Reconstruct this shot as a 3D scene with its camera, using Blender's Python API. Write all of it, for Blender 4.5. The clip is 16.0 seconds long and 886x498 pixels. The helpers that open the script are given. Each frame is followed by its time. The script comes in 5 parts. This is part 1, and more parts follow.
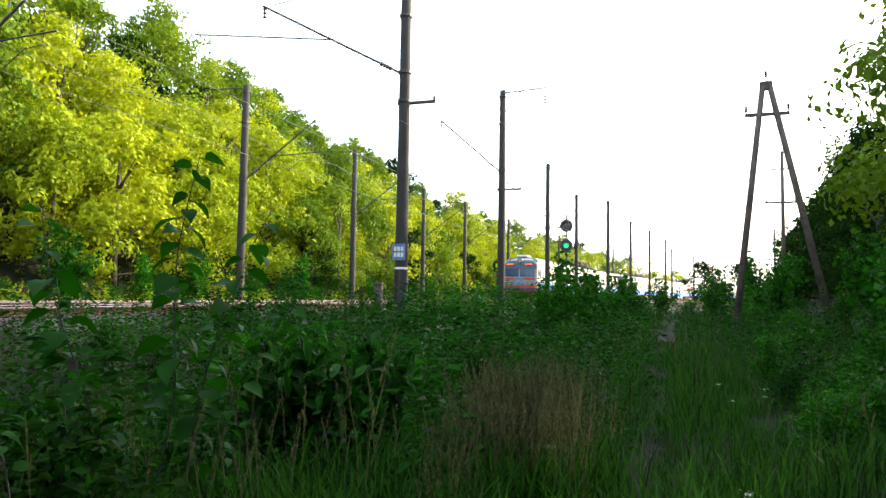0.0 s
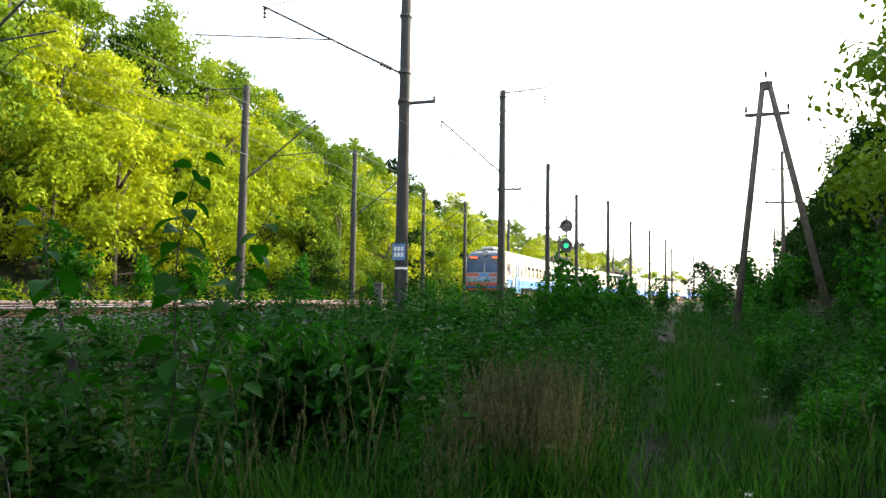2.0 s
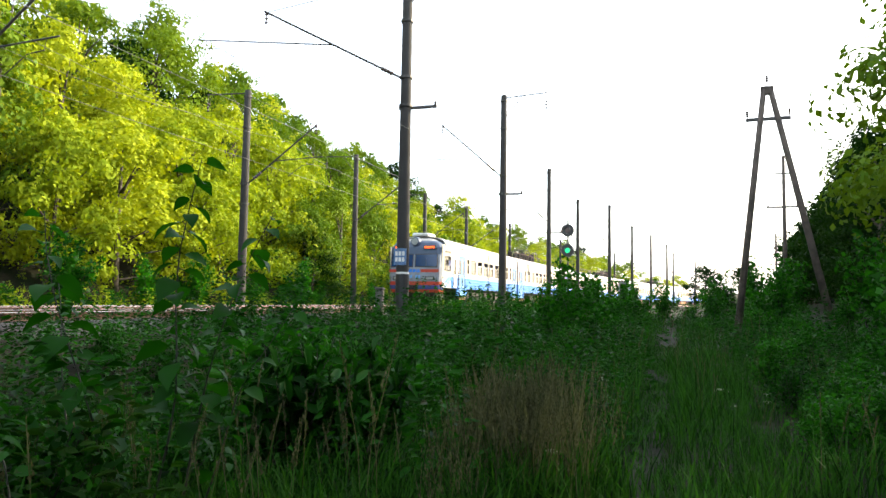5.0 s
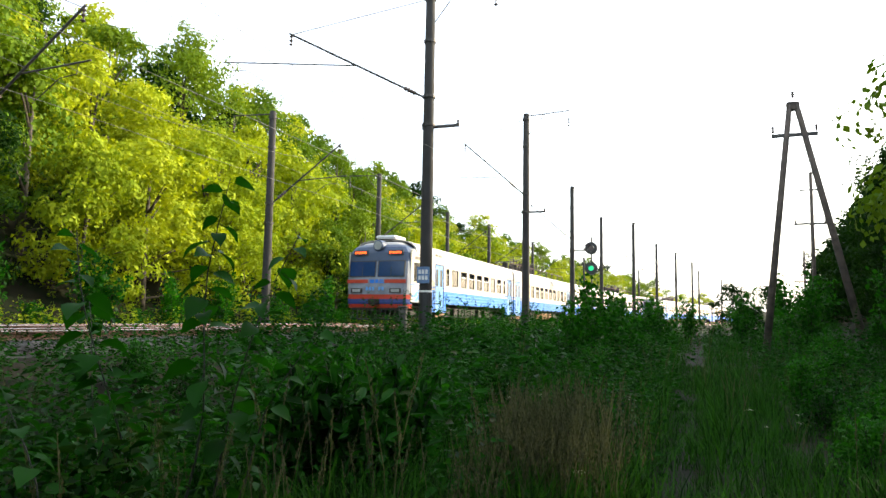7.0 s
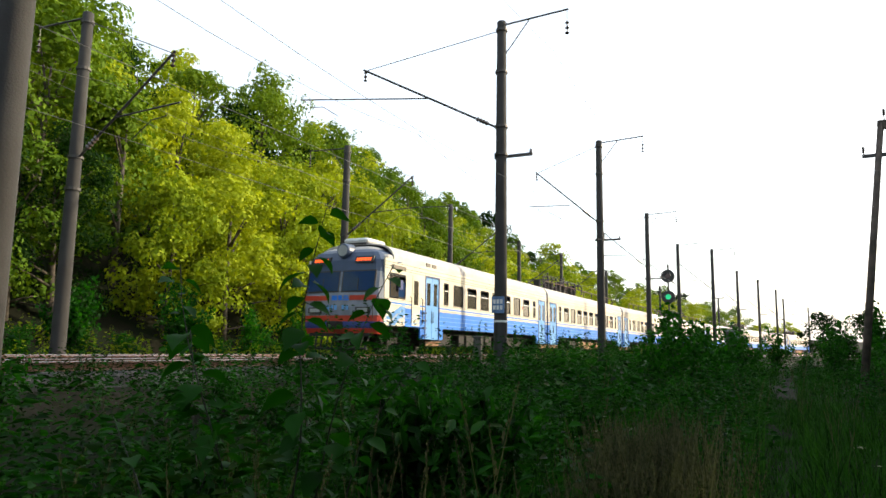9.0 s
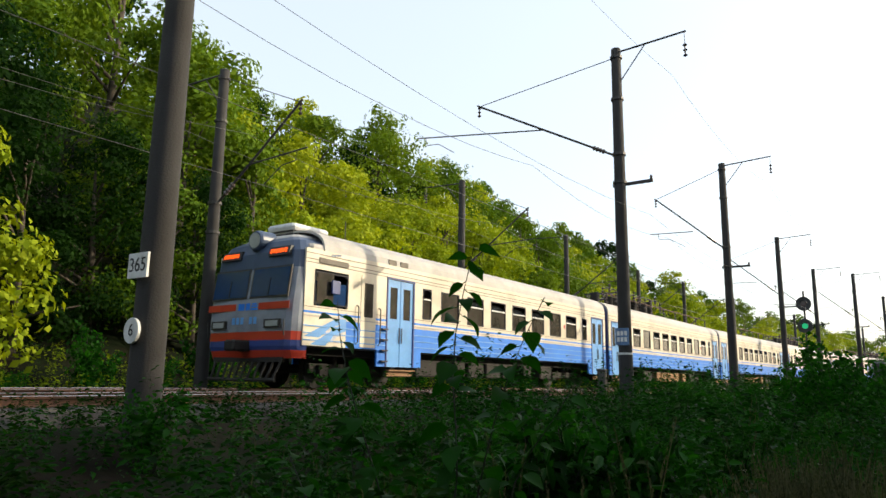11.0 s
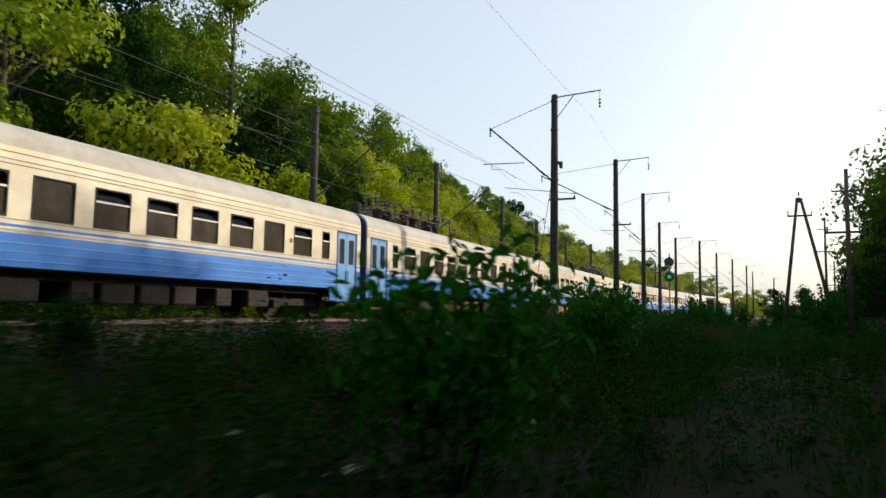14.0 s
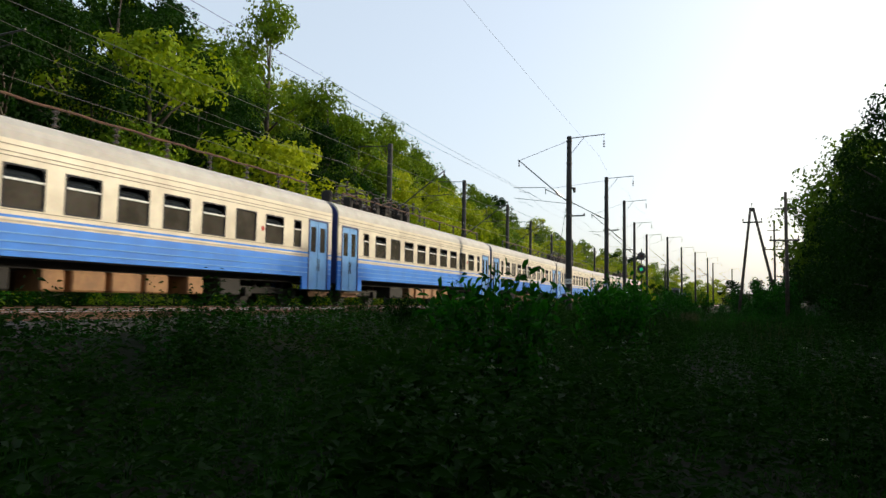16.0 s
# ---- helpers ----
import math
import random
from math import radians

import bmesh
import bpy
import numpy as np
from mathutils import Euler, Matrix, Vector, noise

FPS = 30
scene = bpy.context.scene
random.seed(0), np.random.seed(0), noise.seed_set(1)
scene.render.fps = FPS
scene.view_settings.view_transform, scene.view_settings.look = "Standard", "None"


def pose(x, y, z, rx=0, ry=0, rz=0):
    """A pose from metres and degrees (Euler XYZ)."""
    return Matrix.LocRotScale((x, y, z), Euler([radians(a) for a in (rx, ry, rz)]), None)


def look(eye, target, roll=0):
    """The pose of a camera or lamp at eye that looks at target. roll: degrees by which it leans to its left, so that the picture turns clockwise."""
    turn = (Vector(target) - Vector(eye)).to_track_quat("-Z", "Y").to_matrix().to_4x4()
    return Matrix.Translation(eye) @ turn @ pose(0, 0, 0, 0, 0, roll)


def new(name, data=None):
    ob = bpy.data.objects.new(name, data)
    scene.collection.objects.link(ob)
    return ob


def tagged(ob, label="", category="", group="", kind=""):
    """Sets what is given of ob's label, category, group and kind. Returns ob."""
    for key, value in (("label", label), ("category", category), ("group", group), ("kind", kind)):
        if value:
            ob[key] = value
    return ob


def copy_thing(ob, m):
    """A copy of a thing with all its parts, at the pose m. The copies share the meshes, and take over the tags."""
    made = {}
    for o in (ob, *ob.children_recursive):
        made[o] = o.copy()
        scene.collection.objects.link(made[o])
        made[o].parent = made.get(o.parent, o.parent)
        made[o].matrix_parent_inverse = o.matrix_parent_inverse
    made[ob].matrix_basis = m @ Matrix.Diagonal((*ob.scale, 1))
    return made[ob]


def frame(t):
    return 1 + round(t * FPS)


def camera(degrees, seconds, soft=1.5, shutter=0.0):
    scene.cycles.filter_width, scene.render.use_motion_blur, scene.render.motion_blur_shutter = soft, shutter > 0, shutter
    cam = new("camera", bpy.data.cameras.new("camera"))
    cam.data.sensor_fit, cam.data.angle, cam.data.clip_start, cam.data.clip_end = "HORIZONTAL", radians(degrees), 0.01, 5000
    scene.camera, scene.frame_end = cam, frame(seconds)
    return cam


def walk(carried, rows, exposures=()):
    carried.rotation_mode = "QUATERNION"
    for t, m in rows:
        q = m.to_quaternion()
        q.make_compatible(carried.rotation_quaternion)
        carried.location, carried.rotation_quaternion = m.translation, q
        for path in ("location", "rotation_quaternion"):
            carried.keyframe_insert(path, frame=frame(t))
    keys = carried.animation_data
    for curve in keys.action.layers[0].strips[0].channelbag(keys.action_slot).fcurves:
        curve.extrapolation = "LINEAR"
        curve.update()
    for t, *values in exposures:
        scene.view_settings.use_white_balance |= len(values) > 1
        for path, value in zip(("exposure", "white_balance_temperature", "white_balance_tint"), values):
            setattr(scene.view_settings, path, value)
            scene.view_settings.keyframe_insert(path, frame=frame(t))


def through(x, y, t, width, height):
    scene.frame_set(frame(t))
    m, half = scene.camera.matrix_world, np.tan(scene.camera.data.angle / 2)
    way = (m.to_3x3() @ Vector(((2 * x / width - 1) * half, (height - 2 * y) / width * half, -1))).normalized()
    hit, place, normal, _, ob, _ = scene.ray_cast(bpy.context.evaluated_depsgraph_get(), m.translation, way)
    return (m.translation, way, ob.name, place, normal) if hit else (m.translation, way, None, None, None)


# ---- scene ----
# A double-track electric railway in a wooded cutting; a commuter train passes.
# x to the right of the line, y along the line, z up; the trodden path is at z = 0.

cam = camera(65.02, 16.0, soft=1.5, shutter=0.12)
EYE_Z = 1.5
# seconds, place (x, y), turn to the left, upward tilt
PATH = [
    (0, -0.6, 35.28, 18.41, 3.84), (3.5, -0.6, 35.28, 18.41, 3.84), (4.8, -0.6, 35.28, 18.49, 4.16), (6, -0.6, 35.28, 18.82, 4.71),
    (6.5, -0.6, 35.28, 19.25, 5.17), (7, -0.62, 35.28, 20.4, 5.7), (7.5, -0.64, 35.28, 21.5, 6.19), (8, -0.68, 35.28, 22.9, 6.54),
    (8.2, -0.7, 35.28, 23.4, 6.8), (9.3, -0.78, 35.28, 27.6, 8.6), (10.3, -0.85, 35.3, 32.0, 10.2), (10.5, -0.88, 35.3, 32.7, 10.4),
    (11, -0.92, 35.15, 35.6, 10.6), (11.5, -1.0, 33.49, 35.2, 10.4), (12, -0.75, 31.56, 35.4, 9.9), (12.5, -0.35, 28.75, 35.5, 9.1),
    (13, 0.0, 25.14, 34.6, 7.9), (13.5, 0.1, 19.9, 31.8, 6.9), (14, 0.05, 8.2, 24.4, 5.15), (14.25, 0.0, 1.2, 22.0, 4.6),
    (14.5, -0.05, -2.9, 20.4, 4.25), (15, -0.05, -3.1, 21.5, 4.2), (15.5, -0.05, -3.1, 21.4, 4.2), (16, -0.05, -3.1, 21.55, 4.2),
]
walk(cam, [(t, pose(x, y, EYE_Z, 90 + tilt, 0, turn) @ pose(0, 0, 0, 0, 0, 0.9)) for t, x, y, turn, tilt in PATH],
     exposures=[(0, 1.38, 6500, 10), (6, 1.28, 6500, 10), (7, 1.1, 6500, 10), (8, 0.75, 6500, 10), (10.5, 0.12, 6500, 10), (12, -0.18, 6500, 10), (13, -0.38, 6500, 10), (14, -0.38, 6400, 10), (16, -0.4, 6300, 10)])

# ---- light: low sun ahead and to the right, over the trees of the right bank
SUN_AZ, SUN_EL = 46.0, 22.0      # degrees from +y towards +x, and above the horizon
world = bpy.data.worlds.new("sky")
scene.world = world
world.use_nodes = True
wn = world.node_tree.nodes
sky = wn.new("ShaderNodeTexSky")
sky.sky_type = "NISHITA"
sky.sun_disc = False
sky.sun_elevation = radians(SUN_EL)
sky.sun_rotation = radians(SUN_AZ)
sky.air_density, sky.dust_density, sky.ozone_density = 1.0, 4.0, 1.0
# a thin white summer haze lies over the whole sky
haze = wn.new("ShaderNodeMix")
haze.data_type, haze.blend_type = "RGBA", "ADD"
haze.inputs[0].default_value = 1.0
haze.inputs[7].default_value = (4.15, 4.5, 4.65, 1)
world.node_tree.links.new(sky.outputs[0], haze.inputs[6])
world.node_tree.links.new(haze.outputs[2], wn["Background"].inputs[0])
wn["Background"].inputs[1].default_value = 0.15
sun_data = bpy.data.lights.new("sun", "SUN")
sun_data.energy, sun_data.angle, sun_data.color = 5.0, radians(0.6), (1.0, 0.86, 0.62)
sun = new("sun", sun_data)
a, e = radians(SUN_AZ), radians(SUN_EL)
sun.matrix_world = look((0, 0, 0), (-math.sin(a) * math.cos(e), -math.cos(a) * math.cos(e), -math.sin(e)))


# ---- materials
def mat(name, color, rough=0.6, metal=0.0, vary=0.25, scale=6.0, fine=60.0, bump=0.15, stain=None, emit=0.0, spec=0.5):
    m = bpy.data.materials.new(name)
    m.use_nodes = True
    n, l = m.node_tree.nodes, m.node_tree.links
    b = n["Principled BSDF"]
    b.inputs["Roughness"].default_value, b.inputs["Metallic"].default_value = rough, metal
    b.inputs["Specular IOR Level"].default_value = spec
    co = n.new("ShaderNodeTexCoord")
    n1, n2 = n.new("ShaderNodeTexNoise"), n.new("ShaderNodeTexNoise")
    for k, s in ((n1, scale), (n2, fine)):
        k.inputs["Scale"].default_value, k.inputs["Detail"].default_value = s, 5
        l.new(co.outputs["Object"], k.inputs["Vector"])
    r1 = n.new("ShaderNodeMix")
    r1.data_type = "RGBA"
    dark = stain or tuple(c * (1 - vary) for c in color)
    r1.inputs[6].default_value, r1.inputs[7].default_value = (*dark, 1), (*color, 1)
    mr = n.new("ShaderNodeMapRange")
    mr.inputs[1].default_value, mr.inputs[2].default_value = 0.35, 0.6
    l.new(n1.outputs["Fac"], mr.inputs[0])
    l.new(mr.outputs[0], r1.inputs[0])
    r2 = n.new("ShaderNodeMix")
    r2.data_type, r2.blend_type = "RGBA", "MULTIPLY"
    r2.inputs[0].default_value = vary
    l.new(r1.outputs[2], r2.inputs[6])
    l.new(n2.outputs["Color"], r2.inputs[7])
    l.new(r2.outputs[2], b.inputs["Base Color"])
    if bump:
        bp = n.new("ShaderNodeBump")
        bp.inputs["Strength"].default_value, bp.inputs["Distance"].default_value = bump, 0.02
        l.new(n2.outputs["Fac"], bp.inputs["Height"])
        l.new(bp.outputs[0], b.inputs["Normal"])
    if emit:
        b.inputs["Emission Color"].default_value, b.inputs["Emission Strength"].default_value = (*color, 1), emit
    return m


def leaf_mat(name, c1, c2, through=0.45, rough=0.6, glow=(1.85, 1.75, 0.4), gloss=0.05, own=0.4):
    """Leaves: colour varies from leaf to leaf and from plant to plant; light passes through."""
    m = bpy.data.materials.new(name)
    m.use_nodes = True
    n, l = m.node_tree.nodes, m.node_tree.links
    b = n["Principled BSDF"]
    b.inputs["Roughness"].default_value = rough
    b.inputs["Specular IOR Level"].default_value = gloss
    geo, ob = n.new("ShaderNodeNewGeometry"), n.new("ShaderNodeObjectInfo")
    mix = n.new("ShaderNodeMix")
    mix.data_type = "RGBA"
    mix.inputs[6].default_value, mix.inputs[7].default_value = (*c1, 1), (*c2, 1)
    add = n.new("ShaderNodeMath")
    add.operation = "MULTIPLY_ADD"
    add.inputs[1].default_value = own
    l.new(geo.outputs["Random Per Island"], add.inputs[0])
    sc = n.new("ShaderNodeMath")
    sc.operation = "MULTIPLY"
    sc.inputs[1].default_value = 1.0 - own
    l.new(ob.outputs["Random"], sc.inputs[0])
    l.new(sc.outputs[0], add.inputs[2])
    l.new(add.outputs[0], mix.inputs[0])
    l.new(mix.outputs[2], b.inputs["Base Color"])
    tr = n.new("ShaderNodeBsdfTranslucent")
    br = n.new("ShaderNodeMix")
    br.data_type, br.blend_type = "RGBA", "MULTIPLY"
    br.inputs[0].default_value = 1.0
    br.inputs[7].default_value = (*glow, 1)
    l.new(mix.outputs[2], br.inputs[6])
    l.new(br.outputs[2], tr.inputs["Color"])
    ms = n.new("ShaderNodeMixShader")
    ms.inputs[0].default_value = through
    l.new(b.outputs[0], ms.inputs[1])
    l.new(tr.outputs[0], ms.inputs[2])
    l.new(ms.outputs[0], n["Material Output"].inputs["Surface"])
    return m


# shade under the plants is put into the soil and path colours
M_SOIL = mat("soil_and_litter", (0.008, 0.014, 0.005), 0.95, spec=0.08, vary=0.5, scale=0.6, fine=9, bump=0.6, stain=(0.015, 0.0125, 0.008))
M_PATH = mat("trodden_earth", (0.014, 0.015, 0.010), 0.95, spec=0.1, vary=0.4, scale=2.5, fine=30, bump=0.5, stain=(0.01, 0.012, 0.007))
M_BALLAST = mat("ballast", (0.06, 0.053, 0.046), 0.9, vary=0.6, scale=3, fine=22, bump=0.9, stain=(0.035, 0.028, 0.022))
M_SLEEPER = mat("sleeper_concrete", (0.11, 0.105, 0.095), 0.9, vary=0.4, scale=4, fine=40)
M_RAILTOP = mat("rail_polished", (0.55, 0.53, 0.5), 0.25, 1.0, vary=0.15, scale=3, fine=30, bump=0.05)
M_RUST = mat("rusty_steel", (0.16, 0.08, 0.045), 0.8, 0.3, vary=0.5, scale=8, fine=60, stain=(0.09, 0.05, 0.035))
# backlit shade of the masts is put into this colour, far below bare concrete
M_CONC = mat("mast_concrete_shaded", (0.038, 0.036, 0.034), 0.9, vary=0.35, scale=2.2, fine=35, bump=0.3, stain=(0.03, 0.027, 0.024))
M_STEEL = mat("dark_steel", (0.085, 0.08, 0.075), 0.55, 0.6, vary=0.4, scale=9, fine=70)
M_WIRE = mat("wire", (0.20, 0.18, 0.16), 0.4, 0.9, vary=0.2, bump=0)
M_INSUL = mat("insulator_glaze", (0.10, 0.075, 0.065), 0.25, vary=0.2, bump=0)
M_WOOD = mat("weathered_pole_wood", (0.13, 0.10, 0.08), 0.9, vary=0.5, scale=3, fine=30, bump=0.4)
M_BARK = mat("bark", (0.10, 0.08, 0.06), 0.95, vary=0.5, scale=4, fine=26, bump=0.7)
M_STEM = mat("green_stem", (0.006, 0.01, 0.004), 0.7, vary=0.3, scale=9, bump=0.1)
M_WHITE = mat("white_paint", (0.75, 0.75, 0.72), 0.5, vary=0.2, scale=8)
M_BLACK = mat("black_paint", (0.02, 0.02, 0.022), 0.5, vary=0.2)
M_SIGNBLUE = mat("plate_blue", (0.10, 0.20, 0.38), 0.5, vary=0.3, scale=10)
M_GREENLAMP = mat("green_lamp_glow", (0.02, 0.75, 0.32), 0.3, vary=0.05, bump=0, emit=0.4)
M_REDLENS = mat("unlit_lens", (0.05, 0.015, 0.015), 0.1, vary=0.1, bump=0)
M_CREAM = mat("cream_paint", (0.74, 0.67, 0.52), 0.38, vary=0.16, scale=1.4, fine=14, bump=0.06, stain=(0.60, 0.53, 0.40))
M_GREY = mat("front_grey_paint", (0.25, 0.275, 0.32), 0.45, vary=0.2, scale=2, fine=18, bump=0.06, stain=(0.16, 0.175, 0.21))
M_BLUE = mat("blue_paint", (0.016, 0.21, 0.76), 0.5, vary=0.16, scale=1.2, fine=14, bump=0.06, stain=(0.014, 0.165, 0.62), spec=0.4)
M_LBLUE = mat("light_blue_door_paint", (0.13, 0.36, 0.74), 0.4, vary=0.15, scale=2, fine=14, bump=0.05)
M_DBLUE = mat("dark_blue_paint", (0.035, 0.06, 0.22), 0.4, vary=0.2, scale=2, fine=14, bump=0.05)
M_RED = mat("red_paint", (0.48, 0.045, 0.02), 0.4, vary=0.2, scale=2, fine=14, bump=0.05)
M_ROOF = mat("grey_roof_paint", (0.50, 0.48, 0.44), 0.65, 0.0, vary=0.25, scale=1.5, fine=12, bump=0.08, stain=(0.42, 0.39, 0.35))
M_UNDER = mat("underframe_dirt", (0.022, 0.019, 0.016), 0.85, vary=0.4, scale=3, fine=25)
M_BOX = mat("rust_brown_box_paint", (0.36, 0.18, 0.07), 0.7, vary=0.35, scale=3, fine=20)
M_RUBBER = mat("bellows_rubber", (0.02, 0.022, 0.03), 0.8, vary=0.3, scale=8)
M_LED = mat("orange_display_glow", (1.0, 0.10, 0.005), 0.4, vary=0.0, bump=0, emit=1.3)
M_INNER = mat("car_interior", (0.16, 0.14, 0.12), 0.8, vary=0.3, scale=3)
M_GLASS = mat("window_glass", (0.02, 0.025, 0.03), 0.06, vary=0.1, bump=0, spec=0.8)
M_CABGLASS = mat("windscreen_glass", (0.015, 0.045, 0.13), 0.1, vary=0.1, bump=0, spec=0.7)
M_LAMPGLASS = mat("headlamp_glass", (0.35, 0.37, 0.36), 0.12, vary=0.1, bump=0)

L_HILL = leaf_mat("leaves_hill", (0.042, 0.098, 0.007), (0.125, 0.19, 0.011), 0.24)
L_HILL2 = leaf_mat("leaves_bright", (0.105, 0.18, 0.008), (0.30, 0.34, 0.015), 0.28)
# dark green leaves; the shade under and behind trees is put into the colour
L_DARK_SHADE = leaf_mat("leaves_dark_shade", (0.0035, 0.015, 0.0025), (0.014, 0.038, 0.005), 0.35, glow=(1.25, 1.6, 0.4), gloss=0.03, own=0.6)
# next three greens: foreground shade is put into them, far below real leaves
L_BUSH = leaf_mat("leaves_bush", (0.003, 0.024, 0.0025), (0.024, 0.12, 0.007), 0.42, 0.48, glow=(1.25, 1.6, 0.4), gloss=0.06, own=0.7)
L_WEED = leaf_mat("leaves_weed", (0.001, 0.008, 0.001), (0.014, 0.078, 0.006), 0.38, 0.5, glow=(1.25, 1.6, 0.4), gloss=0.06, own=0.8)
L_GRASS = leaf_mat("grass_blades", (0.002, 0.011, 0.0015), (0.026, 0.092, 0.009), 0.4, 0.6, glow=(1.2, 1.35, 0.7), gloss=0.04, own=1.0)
L_SEED = leaf_mat("dry_seed_heads", (0.020, 0.028, 0.012), (0.085, 0.08, 0.048), 0.3, 0.8, glow=(1.2, 1.35, 0.7), own=1.0)
L_FLOWER = leaf_mat("white_umbels", (0.27, 0.3, 0.27), (0.42, 0.45, 0.408), 0.2, 0.7)


# ---- mesh helpers
class Mesh:
    """Gathers boxes, tubes and plates into one mesh."""

    def __init__(self):
        self.v, self.f = [], []

    def add(self, verts, faces):
        k = len(self.v)
        self.v += [tuple(p) for p in verts]
        self.f += [tuple(i + k for i in q) for q in faces]
        return self

    def box(self, x0, x1, y0, y1, z0, z1, c=0.0):
        if c <= 0:
            p = [(x, y, z) for z in (z0, z1) for y in (y0, y1) for x in (x0, x1)]
            return self.add(p, [(0, 2, 3, 1), (4, 5, 7, 6), (0, 1, 5, 4), (2, 6, 7, 3), (0, 4, 6, 2), (1, 3, 7, 5)])
        ring = lambda d, z: [(x0 + d, y0 + c + d, z), (x0 + c + d, y0 + d, z), (x1 - c - d, y0 + d, z), (x1 - d, y0 + c + d, z),
                             (x1 - d, y1 - c - d, z), (x1 - c - d, y1 - d, z), (x0 + c + d, y1 - d, z), (x0 + d, y1 - c - d, z)]
        p = ring(c * 0.6, z0) + ring(0, z0 + c) + ring(0, z1 - c) + ring(c * 0.6, z1)
        f = [tuple(range(7, -1, -1)), tuple(range(24, 32))]
        for r in range(3):
            f += [(r * 8 + i, r * 8 + (i + 1) % 8, r * 8 + 8 + (i + 1) % 8, r * 8 + 8 + i) for i in range(8)]
        return self.add(p, f)

    def tube(self, points, radii, sides=8, caps=True):
        pts = [Vector(p) for p in points]
        if not isinstance(radii, (list, tuple)):
            radii = [radii] * len(pts)
        rings = []
        for i, p in enumerate(pts):
            d = (pts[min(i + 1, len(pts) - 1)] - pts[max(i - 1, 0)]).normalized()
            u = d.cross(Vector((0, 0, 1)) if abs(d.z) < 0.9 else Vector((1, 0, 0))).normalized()
            w = d.cross(u)
            rings += [p + radii[i] * (math.cos(2 * math.pi * k / sides) * u + math.sin(2 * math.pi * k / sides) * w) for k in range(sides)]
        f = [(i * sides + k, i * sides + (k + 1) % sides, (i + 1) * sides + (k + 1) % sides, (i + 1) * sides + k)
             for i in range(len(pts) - 1) for k in range(sides)]
        if caps:
            f += [tuple(range(sides - 1, -1, -1)), tuple(range((len(pts) - 1) * sides, len(pts) * sides))]
        return self.add(rings, f)

    def prism(self, outline, y0, y1):
        """An outline of (x, z) drawn along y."""
        n = len(outline)
        p = [(x, y0, z) for x, z in outline] + [(x, y1, z) for x, z in outline]
        return self.add(p, [tuple(range(n)), tuple(range(2 * n - 1, n - 1, -1))] + [(i, n + i, n + (i + 1) % n, (i + 1) % n) for i in range(n)])

    def data(self, name, material, smooth=False):
        me = bpy.data.meshes.new(name)
        me.from_pydata(self.v, [], self.f)
        bm = bmesh.new()
        bm.from_mesh(me)
        bmesh.ops.recalc_face_normals(bm, faces=bm.faces)
        bm.to_mesh(me)
        bm.free()
        me.materials.append(material)
        if smooth:
            me.shade_smooth()
        return me


def part(name, mesh, material, parent, label="", smooth=False, at=None):
    ob = new(name, mesh.data(name, material, smooth))
    ob.parent = parent
    if at is not None:
        ob.matrix_basis = at
    return tagged(ob, label)


def thing(name, label, category, group="", kind="", at=None):
    ob = new(name)
    ob.empty_display_size = 0.3
    if at is not None:
        ob.matrix_basis = at
    return tagged(ob, label, category, group, kind)


def raw_mesh(name, verts, quads, material):
    """A mesh of many quads from arrays."""
    me = bpy.data.meshes.new(name)
    nv, nq = len(verts), len(quads)
    me.vertices.add(nv)
    me.vertices.foreach_set("co", np.asarray(verts, dtype=np.float32).ravel())
    me.loops.add(nq * 4)
    me.loops.foreach_set("vertex_index", np.asarray(quads, dtype=np.int32).ravel())
    me.polygons.add(nq)
    me.polygons.foreach_set("loop_start", np.arange(0, nq * 4, 4, dtype=np.int32))
    me.update(calc_edges=True)
    me.materials.append(material)
    return me


def folded_leaves(foot, d, side, top, s, aspect):
    """Pointed oval leaves: two halves folded along the midrib, the tip hanging."""
    n = len(foot)
    v = np.empty((n, 6, 3))
    w = s * aspect * 0.5
    v[:, 0] = foot
    v[:, 1] = foot + d * s * 0.30 + side * w + top * s * 0.11
    v[:, 2] = foot + d * s * 0.68 + side * w * 0.72 + top * s * 0.07
    v[:, 3] = foot + d * s - top * s * 0.10
    v[:, 4] = foot + d * s * 0.68 - side * w * 0.72 + top * s * 0.07
    v[:, 5] = foot + d * s * 0.30 - side * w + top * s * 0.11
    k = np.arange(n)[:, None] * 6
    return v.reshape(-1, 3), np.concatenate([k + np.array([0, 1, 2, 3]), k + np.array([0, 3, 4, 5])], 1).reshape(-1, 4)


